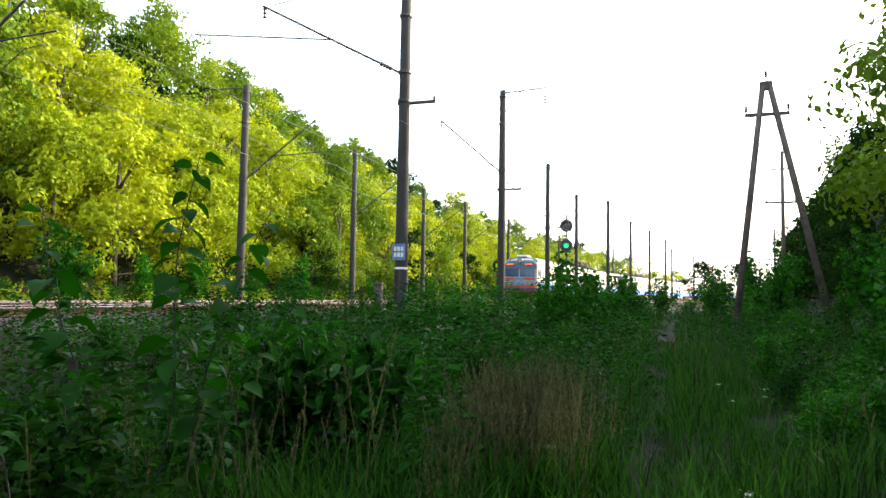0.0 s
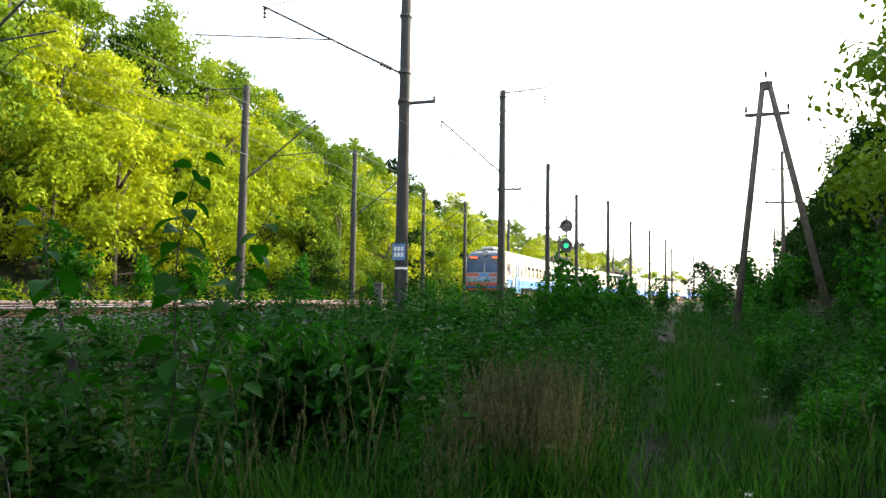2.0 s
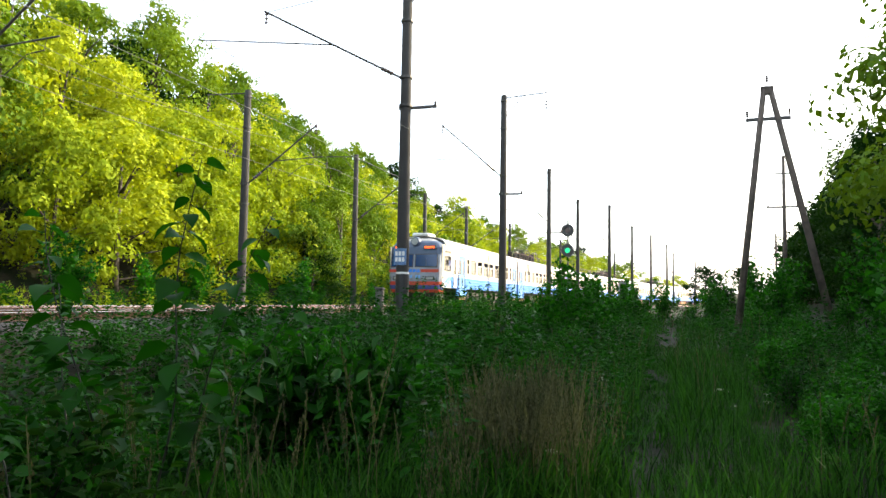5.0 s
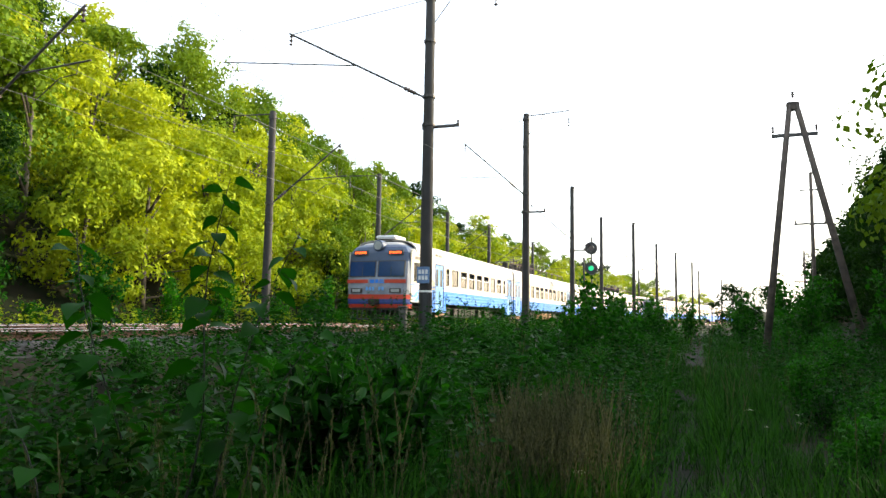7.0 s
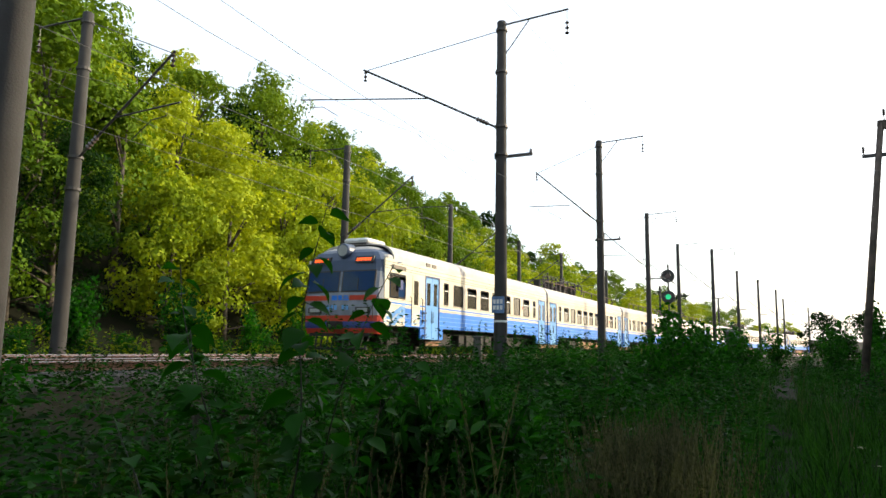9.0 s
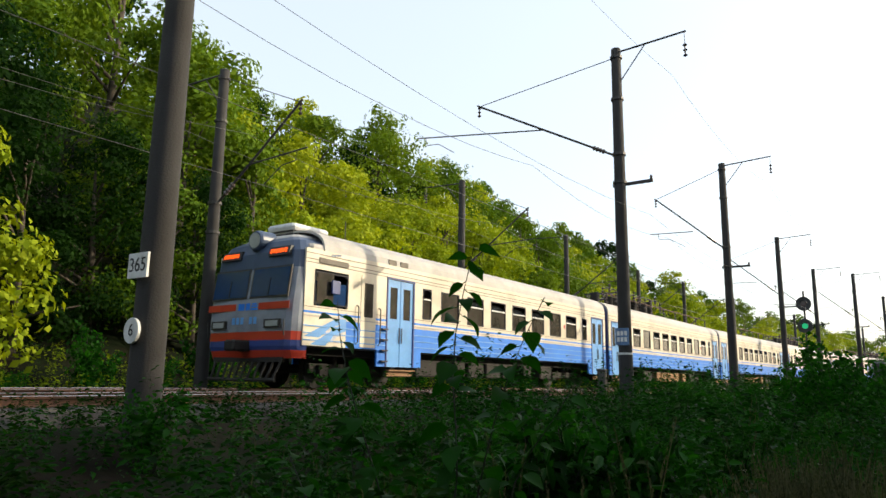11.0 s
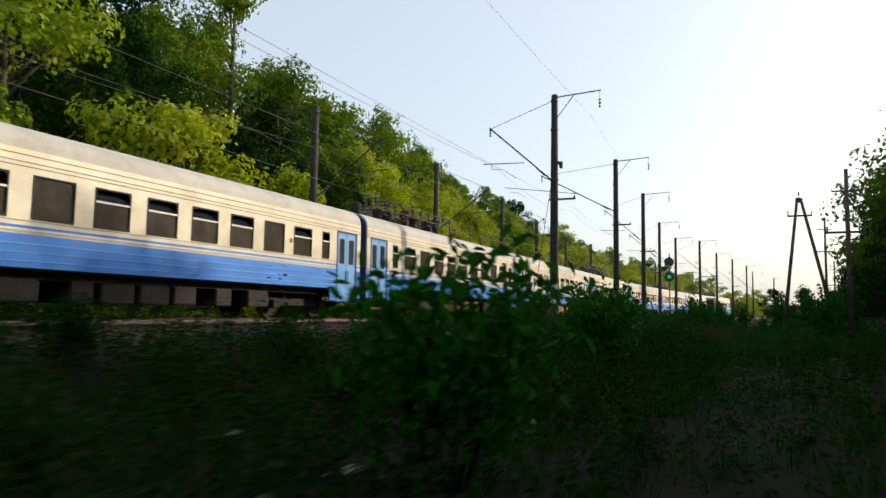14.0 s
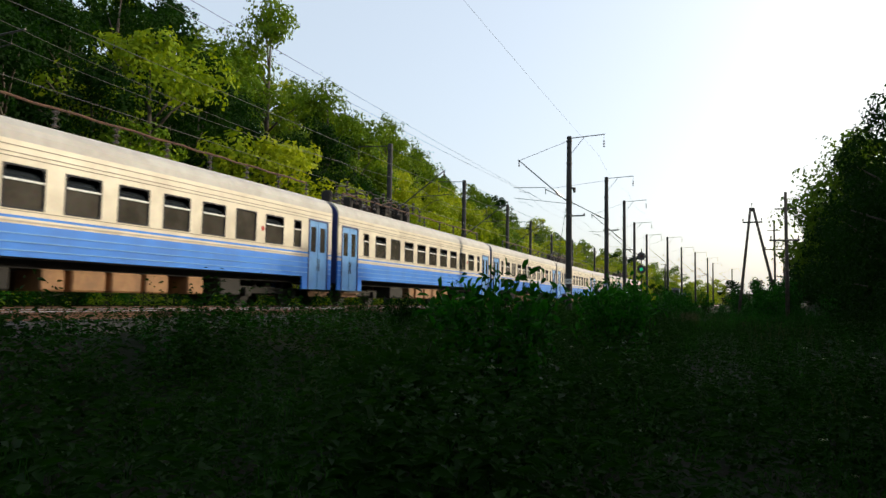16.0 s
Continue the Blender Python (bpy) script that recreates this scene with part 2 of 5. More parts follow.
def leaf_quads(centres, size, rng, droop=0.25, aspect=0.62, up=0.5, outward=None, near=False):
    """Pointed leaves, each a folded quad, round the given centres."""
    n = len(centres)
    d = rng.normal(size=(n, 3))
    d[:, 2] -= droop
    d /= np.linalg.norm(d, axis=1)[:, None]
    nrm = rng.normal(size=(n, 3))
    nrm[:, 2] += up
    if outward is not None:
        # leaves turn their faces away from the heart of their clump
        nrm = nrm * 0.45 + outward
        d -= outward * np.sum(d * outward, axis=1)[:, None] * 0.8
        d /= np.linalg.norm(d, axis=1)[:, None]
    side = np.cross(d, nrm)
    side /= np.linalg.norm(side, axis=1)[:, None] + 1e-9
    top = np.cross(side, d)
    s = (size * rng.uniform(0.6, 1.3, n))[:, None]
    if near:
        return folded_leaves(centres - d * s * 0.5, d, side, top, s, aspect)
    v = np.empty((n, 4, 3))
    v[:, 0] = centres - d * s * 0.5
    v[:, 1] = centres + side * s * aspect * 0.5 + top * s * 0.10
    v[:, 2] = centres + d * s * 0.5
    v[:, 3] = centres - side * s * aspect * 0.5 + top * s * 0.10
    return v.reshape(-1, 3), np.arange(4 * n).reshape(n, 4)


# ---- lie of the land
RAIL = 1.2                       # rail top
NEAR_TRACK, FAR_TRACK = -11.5, -15.6
MAST_X, LEFT_MAST_X = -8.5, -20.0


def bend(y):
    """The line bends to the right far ahead."""
    return 0.0009 * max(0.0, y - 75.0) ** 2 if y < 330 else 58.5 + 0.459 * (y - 330)


def smooth_step(t):
    t = min(1.0, max(0.0, t))
    return t * t * (3 - 2 * t)


def land(x, y):
    u = x - bend(y)
    if u > 400:
        u = 400
    bank = 0.85
    if u < -23:
        z = bank - 0.5 * smooth_step((-23 - u) / 2) + 0.68 * max(0.0, min(-25.5 - u, 46.0)) * (1 - 0.78 * smooth_step((y - 57) / 240))
    elif u < -9.2:
        z = bank
    elif u < -5.6:
        z = bank * (1 - smooth_step((u + 9.2) / 3.6))
    elif u < 2.0:
        z = 0.0
    else:
        z = 0.5 * smooth_step((u - 2.0) / 4) + 0.35 * max(0.0, min(u - 8.5, 13.0))
    rough = 0.0 if -22.5 < u < -8.8 else 1.0
    return z + rough * (0.10 * noise.noise((x * 0.45, y * 0.45, 0)) + (0.9 * noise.noise((x * 0.05, y * 0.05, 3)) if u < -30 or u > 14 else 0.0))


def build_ground():
    us = [-1500, -700, -300, -150, -100, -85, -75] + [-70 + 2.5 * i for i in range(18)] + [-25, -24, -23, -22.6, -9.2, -8.6, -8, -7.4, -6.8, -6.2, -5.6] \
        + [-5 + 0.5 * i for i in range(27)] + [9 + 1.5 * i for i in range(12)] + [30, 40, 60, 100, 200, 400, 900, 1800]
    ys = [-400, -200, -100, -60, -40] + [-25 + 1.25 * i for i in range(80)] + [78 + 4 * i for i in range(24)] + [180 + 12 * i for i in range(12)] + [340, 400, 520, 700, 1000, 1500, 2400]
    m = Mesh()
    verts = [(u + bend(y), y, land(u + bend(y), y)) for y in ys for u in us]
    w = len(us)
    faces = [(j * w + i, j * w + i + 1, (j + 1) * w + i + 1, (j + 1) * w + i) for j in range(len(ys) - 1) for i in range(w - 1)]
    m.add(verts, faces)
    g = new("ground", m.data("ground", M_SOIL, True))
    tagged(g, "dark soil with leaf litter on wooded cutting banks", "ground", kind="structure")


def strip(name, label, category, xs, material, y0, y1, step):
    """A band along the line: a cross-section of (u, z) drawn along y, with the bend."""
    ys, y = [], y0
    while y < y1:
        ys.append(y)
        y += step if y < 140 else step * 3
    ys.append(y1)
    n = len(xs)
    m = Mesh()
    m.add([(u + bend(y), y, z) for y in ys for u, z in xs],
          [(j * n + i, j * n + (i + 1) % n, (j + 1) * n + (i + 1) % n, (j + 1) * n + i) for j in range(len(ys) - 1) for i in range(n)])
    ob = new(name, m.data(name, material))
    return tagged(ob, label, category, kind="structure")


def build_track():
    for c in (NEAR_TRACK, FAR_TRACK):
        strip("ballast_bed", "grey-brown crushed stone ballast under the track", "ballast",
              [(c - 2.0, 0.8), (c - 1.5, 1.02), (c + 1.5, 1.02), (c + 2.0, 0.8)], M_BALLAST, -60, 420, 3)
        for s in (-0.76, 0.76):
            x = c + s
            r = strip("rail", "steel rail, rusty web with a polished head", "rail",
                      [(x - 0.07, 1.05), (x - 0.07, 1.065), (x - 0.012, 1.08), (x - 0.012, 1.15), (x - 0.036, 1.16), (x - 0.036, 1.194),
                       (x + 0.036, 1.194), (x + 0.036, 1.16), (x + 0.012, 1.15), (x + 0.012, 1.08), (x + 0.07, 1.065), (x + 0.07, 1.05)], M_RUST, -60, 420, 3)
            top = strip("running_surface", "", "", [(x - 0.034, 1.1945), (x - 0.03, 1.2), (x + 0.03, 1.2), (x + 0.034, 1.1945)], M_RAILTOP, -60, 420, 3)
            top.parent = r
        proto = Mesh().box(-1.35, 1.35, -0.13, 0.13, 0.9, 1.052, 0.03).data("sleeper", M_SLEEPER)
        bed = bpy.data.objects["ballast_bed" if c == NEAR_TRACK else "ballast_bed.001"]
        y = -9.0
        while y < 90:
            s = new("sleeper", proto)
            s.parent = bed
            s.matrix_basis = pose(c + bend(y), y, 0)
            y += 0.6


# ---- masts, wires, poles
def insulator(m, x, y, z, length, r=0.07):
    n = max(3, int(length / 0.14))
    pts, rad = [], []
    for i in range(n):
        z0 = z - length * i / n
        pts += [(x, y, z0), (x, y, z0 - 0.02), (x, y, z0 - 0.06), (x, y, z0 - 0.1)]
        rad += [0.02, 0.03, r, 0.025]
    return m.tube(pts, rad, 8)


def mast(x, y, base, top, side, label, feeder=True, crossarm=True, zb=7.8, reach=3.3, rise=2.8, arm_z=8.75, arm_from=1.5, arm_to=3.6, arm_up=0.05):
    """Concrete catenary mast. side -1: its bracket reaches to the left, 1: to the right."""
    ob = thing("catenary_mast", label, "mast", "catenary masts", at=pose(x, y, 0))
    h = top
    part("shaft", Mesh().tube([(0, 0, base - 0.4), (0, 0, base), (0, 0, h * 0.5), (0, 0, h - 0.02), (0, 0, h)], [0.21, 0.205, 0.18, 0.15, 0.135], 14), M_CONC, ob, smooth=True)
    ze = zb + rise
    br = Mesh().tube([(side * 0.15, 0, zb), (side * reach, 0, ze)], 0.036, 8)
    part("bracket_tube", br, M_STEEL, ob)
    part("tie_rod", Mesh().tube([(side * 0.14, 0, h - 0.3), (side * reach * 0.97, 0, ze - 0.04)], 0.014, 6), M_STEEL, ob)
    ins = Mesh()
    ins.tube([(side * (0.45 + 0.05 * i), 0, zb + (0.3 + 0.05 * i) * rise / (reach - 0.15)) for i in range(9)], [0.04, 0.085, 0.04, 0.085, 0.04, 0.085, 0.04, 0.085, 0.04], 8)
    part("bracket_insulator", ins, M_INSUL, ob)
    hang = Mesh()
    insulator(hang, side * reach * 0.985, 0, ze - 0.06, 0.42)
    part("hanging_insulator", hang, M_INSUL, ob)
    arm = Mesh().tube([(side * arm_from, 0, arm_z - 0.03), (side * arm_to, 0, arm_z + arm_up)], 0.024, 6)
    za = arm_z + arm_up * 0.9
    arm.tube([(side * (arm_to - 0.4), 0, za), (side * (arm_to - 0.45), 0, za - 0.29), (side * (arm_to - 1.0), 0, za - 0.34), (side * (arm_to - 1.7), 0, za - 0.79)], 0.014, 6)
    part("registration_arm", arm, M_STEEL, ob)
    for z in (zb, h - 0.3, zb - 0.9, h - 1.7):
        part("clamp_band", Mesh().tube([(0, 0, z - 0.04), (0, 0, z + 0.04)], 0.21 + 0.006 * (zb - z), 12), M_STEEL, ob)
    if crossarm:
        part("crossarm", Mesh().box(-side * 0.95, side * 0.3, 0.17, 0.25, zb - 0.96, zb - 0.87, 0.0), M_STEEL, ob)
        pin = Mesh()
        insulator(pin, -side * 0.9, 0.21, zb - 0.74, 0.16, 0.05)
        part("pin_insulator", pin, M_INSUL, ob)
    if feeder:
        f = Mesh().tube([(-side * 0.13, 0, h - 0.12), (-side * 2.2, 0, h - 0.02)], 0.03, 6)
        f.tube([(-side * 0.14, 0, h - 1.1), (-side * 0.95, 0, h - 0.08)], 0.018, 6)
        part("feeder_bracket", f, M_STEEL, ob)
        fi = Mesh().tube([(-side * 2.15, 0, h - 0.02), (-side * 2.15, 0, h - 0.4)], 0.01, 6)
        insulator(fi, -side * 2.15, 0, h - 0.4, 0.5, 0.075)
        part("feeder_insulator", fi, M_INSUL, ob)
    return ob


def text_part(name, body, size, material, parent, m):
    cu = bpy.data.curves.new(name, "FONT")
    cu.body, cu.size, cu.extrude = body, size, 0.002
    cu.align_x, cu.align_y = "CENTER", "CENTER"
    cu.materials.append(material)
    ob = new(name, cu)
    ob.parent = parent
    ob.matrix_basis = m
    return ob


# places along the line of the masts on the near and on the far side
RIGHT_MASTS = [(-8.4, -24.0), (-8.6, 39.9), (-8.5, 55.0), (-8.76, 69.0), (-9.9, 88.9), (-9.9, 105.7), (-7.2, 110.5), (-6.1, 131.7), (-4.1, 145), (-2.0, 163), (-1.0, 185), (4.0, 215)]
LEFT_MASTS = [(-19.0, -20.0), (-18.9, 8.0), (-18.4, 34.4), (-18.4, 47.7), (-19.0, 61.9), (-20.3, 76.0), (-21.5, 92.5), (-20.3, 101.3), (-19.6, 117.4), (-17.0, 140), (-11.5, 170)]


def build_masts():
    for i, (x, y) in enumerate(RIGHT_MASTS):
        lab = "tall round concrete catenary mast with steel bracket arm"
        if i == 1:
            lab = "tall dark concrete catenary mast with white number plates"
        elif i == 2:
            lab = "tall concrete catenary mast with a blue-white number plate"
        size = dict(zb=8.4, reach=5.2, rise=2.75, arm_z=9.75, arm_from=2.6, arm_to=7.9, arm_up=0.7) if i == 2 else {}
        ob = mast(x, y, land(x, y) - 0.1, 11.9, -1, lab, **size)
        if i == 1:
            p = part("number_plate", Mesh().box(-0.2, 0.2, -0.235, -0.205, 2.62, 2.92, 0.0), M_WHITE, ob, "white plate with black digits")
            text_part("number", "365", 0.24, M_BLACK, p, pose(0, -0.238, 2.77, 90, 0, 0))
            d = Mesh().tube([(0, -0.205, 2.0), (0, -0.24, 2.0)], 0.15, 20)
            p2 = part("round_plate", d, M_WHITE, ob, "round white plate with a black digit")
            text_part("number", "6", 0.2, M_BLACK, p2, pose(0, -0.243, 2.0, 90, 0, 0))
            ballast_box = Mesh().tube([(0.16, -0.1, 8.6), (0.34, -0.12, 8.55), (0.36, -0.12, 8.3)], [0.06, 0.12, 0.07], 10)
            part("loudspeaker", ballast_box, M_STEEL, ob)
            part("earth_wire", Mesh().tube([(-0.24, 0.0, 0.9), (-0.2, 0.0, 5), (-0.16, 0, 9.9)], 0.012, 5), M_STEEL, ob)
            part("guy_wire", Mesh().tube([(-0.2, 0.05, 7.4), (-0.95, 0.4, 3.2), (-1.7, 0.9, 0.9)], 0.016, 5), M_STEEL, ob)
        if i == 2:
            p = part("number_plate", Mesh().box(-0.2, 0.2, -0.235, -0.205, 2.55, 3.05, 0.0), M_SIGNBLUE, ob, "blue plate with white unreadable lines")
            bars = Mesh()
            for z in (2.9, 2.72):
                for k2 in range(3):
                    bars.box(-0.15 + 0.11 * k2, -0.07 + 0.11 * k2, -0.2395, -0.236, z - 0.07, z + 0.06)
            part("plate_bars", bars, M_WHITE, p)
            part("white_band", Mesh().tube([(0, 0, 2.28), (0, 0, 2.34)], 0.205, 16), M_WHITE, ob)
            part("black_band", Mesh().tube([(0, 0, 1.2), (0, 0, 2.28)], 0.207, 16), M_BLACK, ob)
    for i, (x, y) in enumerate(LEFT_MASTS):
        mast(x, y, 0.7, 10.9, 1, "weathered brown concrete catenary mast beside the far track", feeder=True, crossarm=False, zb=6.6, rise=2.5, reach=3.6, arm_z=7.6, arm_to=3.9)


def wire(name, label, pts, r, group=""):
    r *= 0.85
    ob = new(name, Mesh().tube(pts, r, 5).data(name, M_WIRE))
    return tagged(ob, label, "wire", group)


def build_wires():
    ys = [y for x, y in RIGHT_MASTS if y != 110.5]
    ly = [y for x, y in LEFT_MASTS]

    def span(name, label, stations, u, z, sag, r):
        pts = []
        for a, b in zip(stations, stations[1:]):
            for k in range(8):
                t = k / 8
                y = a + (b - a) * t
                pts.append((u + bend(y), y, z - sag * 4 * t * (1 - t)))
        pts.append((u + bend(stations[-1]), stations[-1], z))
        wire(name, label, pts, r, "overhead wires")
    span("contact_wire", "thin copper contact wire over the near track", ys, NEAR_TRACK, 6.62, 0.02, 0.009)
    span("contact_wire", "thin copper contact wire over the far track", ly, FAR_TRACK, 6.62, 0.02, 0.009)
    span("catenary_wire", "sagging carrier wire over the near track", ys, NEAR_TRACK, 8.55, 0.5, 0.008)
    span("catenary_wire", "sagging carrier wire over the far track", ly, FAR_TRACK - 1.5, 8.55, 0.5, 0.008)
    span("feeder_wire", "thin feeder wire beside the far masts", ly, LEFT_MAST_X - 1.72, 10.0, 0.45, 0.010)
    span("feeder_wire", "thin feeder wire on the mast tops", ys, MAST_X + 1.72, 10.6, 0.45, 0.005)
    span("signal_wire", "thin wire on the mast crossarms", ys, MAST_X + 0.9, 6.38, 0.3, 0.005)


def build_poles():
    # A-shaped pole on the right of the path
    ob = thing("utility_pole", "dark wooden A-shaped utility pole with a short crossarm", "utility pole", "utility poles", at=pose(2.96, 65.4, 0))
    part("leg", Mesh().tube([(-1.3, 0, -0.2), (-0.12, 0, 10.2)], [0.15, 0.11], 10), M_WOOD, ob, smooth=True)
    part("leg", Mesh().tube([(2.35, 0, -0.2), (0.12, 0, 10.2)], [0.15, 0.11], 10), M_WOOD, ob, smooth=True)
    part("cap", Mesh().box(-0.24, 0.24, -0.1, 0.1, 9.95, 10.3, 0.04), M_WOOD, ob)
    part("crossarm", Mesh().box(-0.8, 0.85, -0.06, 0.06, 8.9, 9.03), M_STEEL, ob)
    for x in (-0.75, 0.8):
        m = Mesh().tube([(x, 0, 9.0), (x, 0, 9.12)], 0.02, 6)
        insulator(m, x, 0, 9.35, 0.24, 0.07)
        part("pin_insulator", m, M_INSUL, ob)
    m = Mesh().tube([(0, 0, 10.25), (0, 0, 10.5)], 0.02, 6)
    insulator(m, 0, 0, 10.75, 0.24, 0.08)
    part("pin_insulator", m, M_INSUL, ob)
    # straight poles further on
    for x, y, h in ((6.1, 84.5, 11.2), (9.7, 117.4, 9.3), (4.4, 49.7, 9.3)):
        g = land(x, y)
        ob = thing("utility_pole", "dark wooden utility pole with a two-wire crossarm", "utility pole", "utility poles", at=pose(x, y, 0))
        part("shaft", Mesh().tube([(0, 0, g - 0.3), (0, 0, h)], [0.15, 0.1], 10), M_WOOD, ob, smooth=True)
        part("crossarm", Mesh().box(-1.05, 0.85, -0.05, 0.05, h - 3.4, h - 3.28), M_STEEL, ob)
        part("crossarm", Mesh().box(-0.7, 0.6, -0.05, 0.05, h - 1.2, h - 1.12), M_STEEL, ob)
        for k in (-0.95, 0.75):
            m = Mesh()
            insulator(m, k, 0, h - 3.0, 0.28, 0.07)
            part("pin_insulator", m, M_INSUL, ob)


def build_signal():
    x, y = -10.25, 101.4
    ob = thing("railway_signal", "two black round signal heads on a mast, green lamp lit", "railway signal", at=pose(x, y, 0))
    part("post", Mesh().tube([(0, 0, 0.4), (0, 0, 9.4)], 0.08, 10), M_STEEL, ob)
    for z, lit in ((8.3, False), (6.4, True)):
        head = Mesh()
        head.tube([(0, -0.3, z), (0, -0.1, z)], 0.6, 20)
        h = part("signal_head", head, M_BLACK, ob)
        hood = Mesh()
        n = 14
        ring = [(0.30 * math.cos(math.pi * k / n), 0.30 * math.sin(math.pi * k / n)) for k in range(n + 1)]
        hood.add([(cx, yy, z + cz) for yy in (-0.3, -0.75) for cx, cz in ring], [(k, k + 1, n + 2 + k, n + 1 + k) for k in range(n)])
        part("hood", hood, M_BLACK, h)
        lens = Mesh().tube([(0, -0.30, z), (0, -0.33, z)], 0.24, 16)
        part("lens", lens, M_GREENLAMP if lit else M_REDLENS, h, "glowing green lens" if lit else "")
    mp = thing("marker_post", "short pale concrete marker post beside the track", "post", at=pose(-9.5, 55.6, 0.8))
    part("post", Mesh().box(-0.13, 0.13, -0.08, 0.08, -0.2, 1.0, 0.03), M_SLEEPER, mp)
    part("cap", Mesh().box(-0.15, 0.15, -0.1, 0.1, 1.0, 1.08, 0.03), M_SLEEPER, mp)
    # relay cabinets by the line
    for dx, y, w, h in ((-6.9, 127.5, 1.3, 4.2), (-5.7, 129.5, 1.0, 3.4)):
        c = thing("relay_cabinet", "grey steel equipment cabinet beside the line", "cabinet", "cabinets", at=pose(dx, y, 0.0))
        part("body", Mesh().box(-w / 2, w / 2, -0.5, 0.5, 0.0, h, 0.04), M_GREY, c)
        part("roof", Mesh().box(-w / 2 - 0.1, w / 2 + 0.1, -0.6, 0.6, h, h + 0.12, 0.03), M_STEEL, c)
        part("door", Mesh().box(-w / 2 + 0.15, w / 2 - 0.15, -0.53, -0.5, 0.2, h - 0.2), M_STEEL, c)


# ---- the train: x to the near side, -y is the way it goes, z = 0 at rail top
CAR_L, CAR_PITCH, HALF = 19.6, 20.1, 1.72
N_CARS = 8


def roof_outline(k=14, drop=0.0):
    """From the near cornice over the roof to the far one."""
    pts = []
    for i in range(k + 1):
        a = math.pi * i / k
        pts.append((HALF * math.copysign(abs(math.cos(a)) ** 0.62, math.cos(a)), 3.52 - drop + 0.72 * math.sin(a) ** 0.8))
    return pts


def windows_of(cab):
    """Openings of one side: (centre, width, bottom, top, kind)."""
    ws = [(1.52 * i, 1.02, 2.10, 3.05, "fixed" if abs(i) == 3 else "hopper") for i in range(-4, 5)]
    ws += [(-7.45, 0.46, 2.10, 3.05, "narrow"), (7.45, 0.46, 2.10, 3.05, "narrow")]
    doors = [(8.85, 1.25, 0.62, 3.15)]
    if cab:
        ws = [w if abs(w[0] + 3.04) > 0.1 else (-3.04, 1.02, 2.10, 3.05, "fixed") for w in ws if w[0] > -3.3]
        ws += [(-4.3, 0.46, 2.10, 3.05, "narrow"), (-8.5, 1.25, 2.15, 3.0, "cab")]
        doors += [(-5.6, 1.2, 0.62, 3.15)]
    else:
        doors += [(-8.85, 1.25, 0.62, 3.15)]
    return sorted(ws), sorted(doors)


def side_walls(s, cab, parent):
    """One side of the body: cream above, blue below, with real openings."""
    ws, ds = windows_of(cab)
    t = 0.06
    xa, xb = (HALF - t, HALF) if s > 0 else (-HALF, -HALF + t)
    y0, y1 = -CAR_L / 2 + (0.35 if cab else 0), CAR_L / 2
    cream, blue, stripe, thin = Mesh(), Mesh(), Mesh(), Mesh()

    def between(mesh, z0, z1, holes):
        edge = y0
        for a, b in sorted(holes):
            if a > edge:
                mesh.box(xa, xb, edge, a, z0, z1)
            edge = b
        if y1 > edge:
            mesh.box(xa, xb, edge, y1, z0, z1)
    dh = [(c - w / 2, c + w / 2) for c, w, _, _ in ds]
    wh = [(c - w / 2, c + w / 2) for c, w, *_ in ws]
    between(cream, 3.15, 3.56, [])
    between(cream, 3.05, 3.15, dh)
    between(cream, 2.10, 3.05, dh + wh)
    between(cream, 1.96, 2.10, dh)
    between(stripe, 1.90, 1.96, dh)
    between(cream, 1.78, 1.90, dh)
    if cab:
        # cream cab flank, swept by slanting blue bands up to the stripe
        cream.box(xa, xb, y0, -7.9, 1.08, 1.78)
        y0 = -7.9
    between(blue, 1.08, 1.78, dh)
    if cab:
        y0 = -CAR_L / 2 + 0.35
    # deeper skirts beside the doors
    for c, w, _, _ in ds:
        for a, b in ((c - w / 2 - 0.42, c - w / 2), (c + w / 2, c + w / 2 + 0.42)):
            a, b = max(a, y0), min(b, y1)
            blue.box(xa, xb, a, b, 0.62, 1.08)
    xo = HALF if s > 0 else -HALF
    ribs_c, ribs_b = Mesh(), Mesh()

    def rib(mesh, z, h, holes, d=0.014):
        edge = y0
        for a, b in sorted(holes) + [(y1, y1)]:
            if a - edge > 0.05:
                mesh.box(min(xo, xo + s * d), max(xo, xo + s * d), edge + 0.004, a - 0.004, z - h / 2, z + h / 2)
            edge = b
    for z in (1.22, 1.40, 1.58):
        rib(ribs_b, z, 0.028, dh)
    # dark strips: shadow gaps of the side panelling, put in as colour
    grooves = Mesh()
    for z in (3.20, 3.29, 3.44):
        rib(grooves, z, 0.016, [], 0.008)
    rib(grooves, 2.06, 0.012, dh, 0.008)
    part("side_groove", grooves, M_GAP_TRIM, parent)
    rib(ribs_c, 1.84, 0.03, dh)
    part("side_wall", cream, M_CREAM, parent, "cream upper side with stains")
    part("lower_side", blue, M_BLUE, parent, "blue lower side")
    part("waist_stripe", stripe, M_BLUE, parent)
    part("side_rib", ribs_b, M_LBLUE, parent)
    if cab:
        for za, zb, ya in ((1.10, 1.40, y0 + 0.25), (1.30, 1.62, y0 + 0.02)):
            sw = Mesh()
            xs = (xo, xo + s * 0.004)
            sw.add([(x, y, z) for x in xs for y, z in ((ya, za), (ya + 0.55, za), (-7.9, zb + 0.38), (-7.9, zb + 0.12))],
                   [(0, 1, 2, 3), (7, 6, 5, 4), (0, 4, 5, 1), (1, 5, 6, 2), (2, 6, 7, 3), (3, 7, 4, 0)])
            part("slanting_band", sw, M_LBLUE, parent, "slanting blue band on the cab flank")
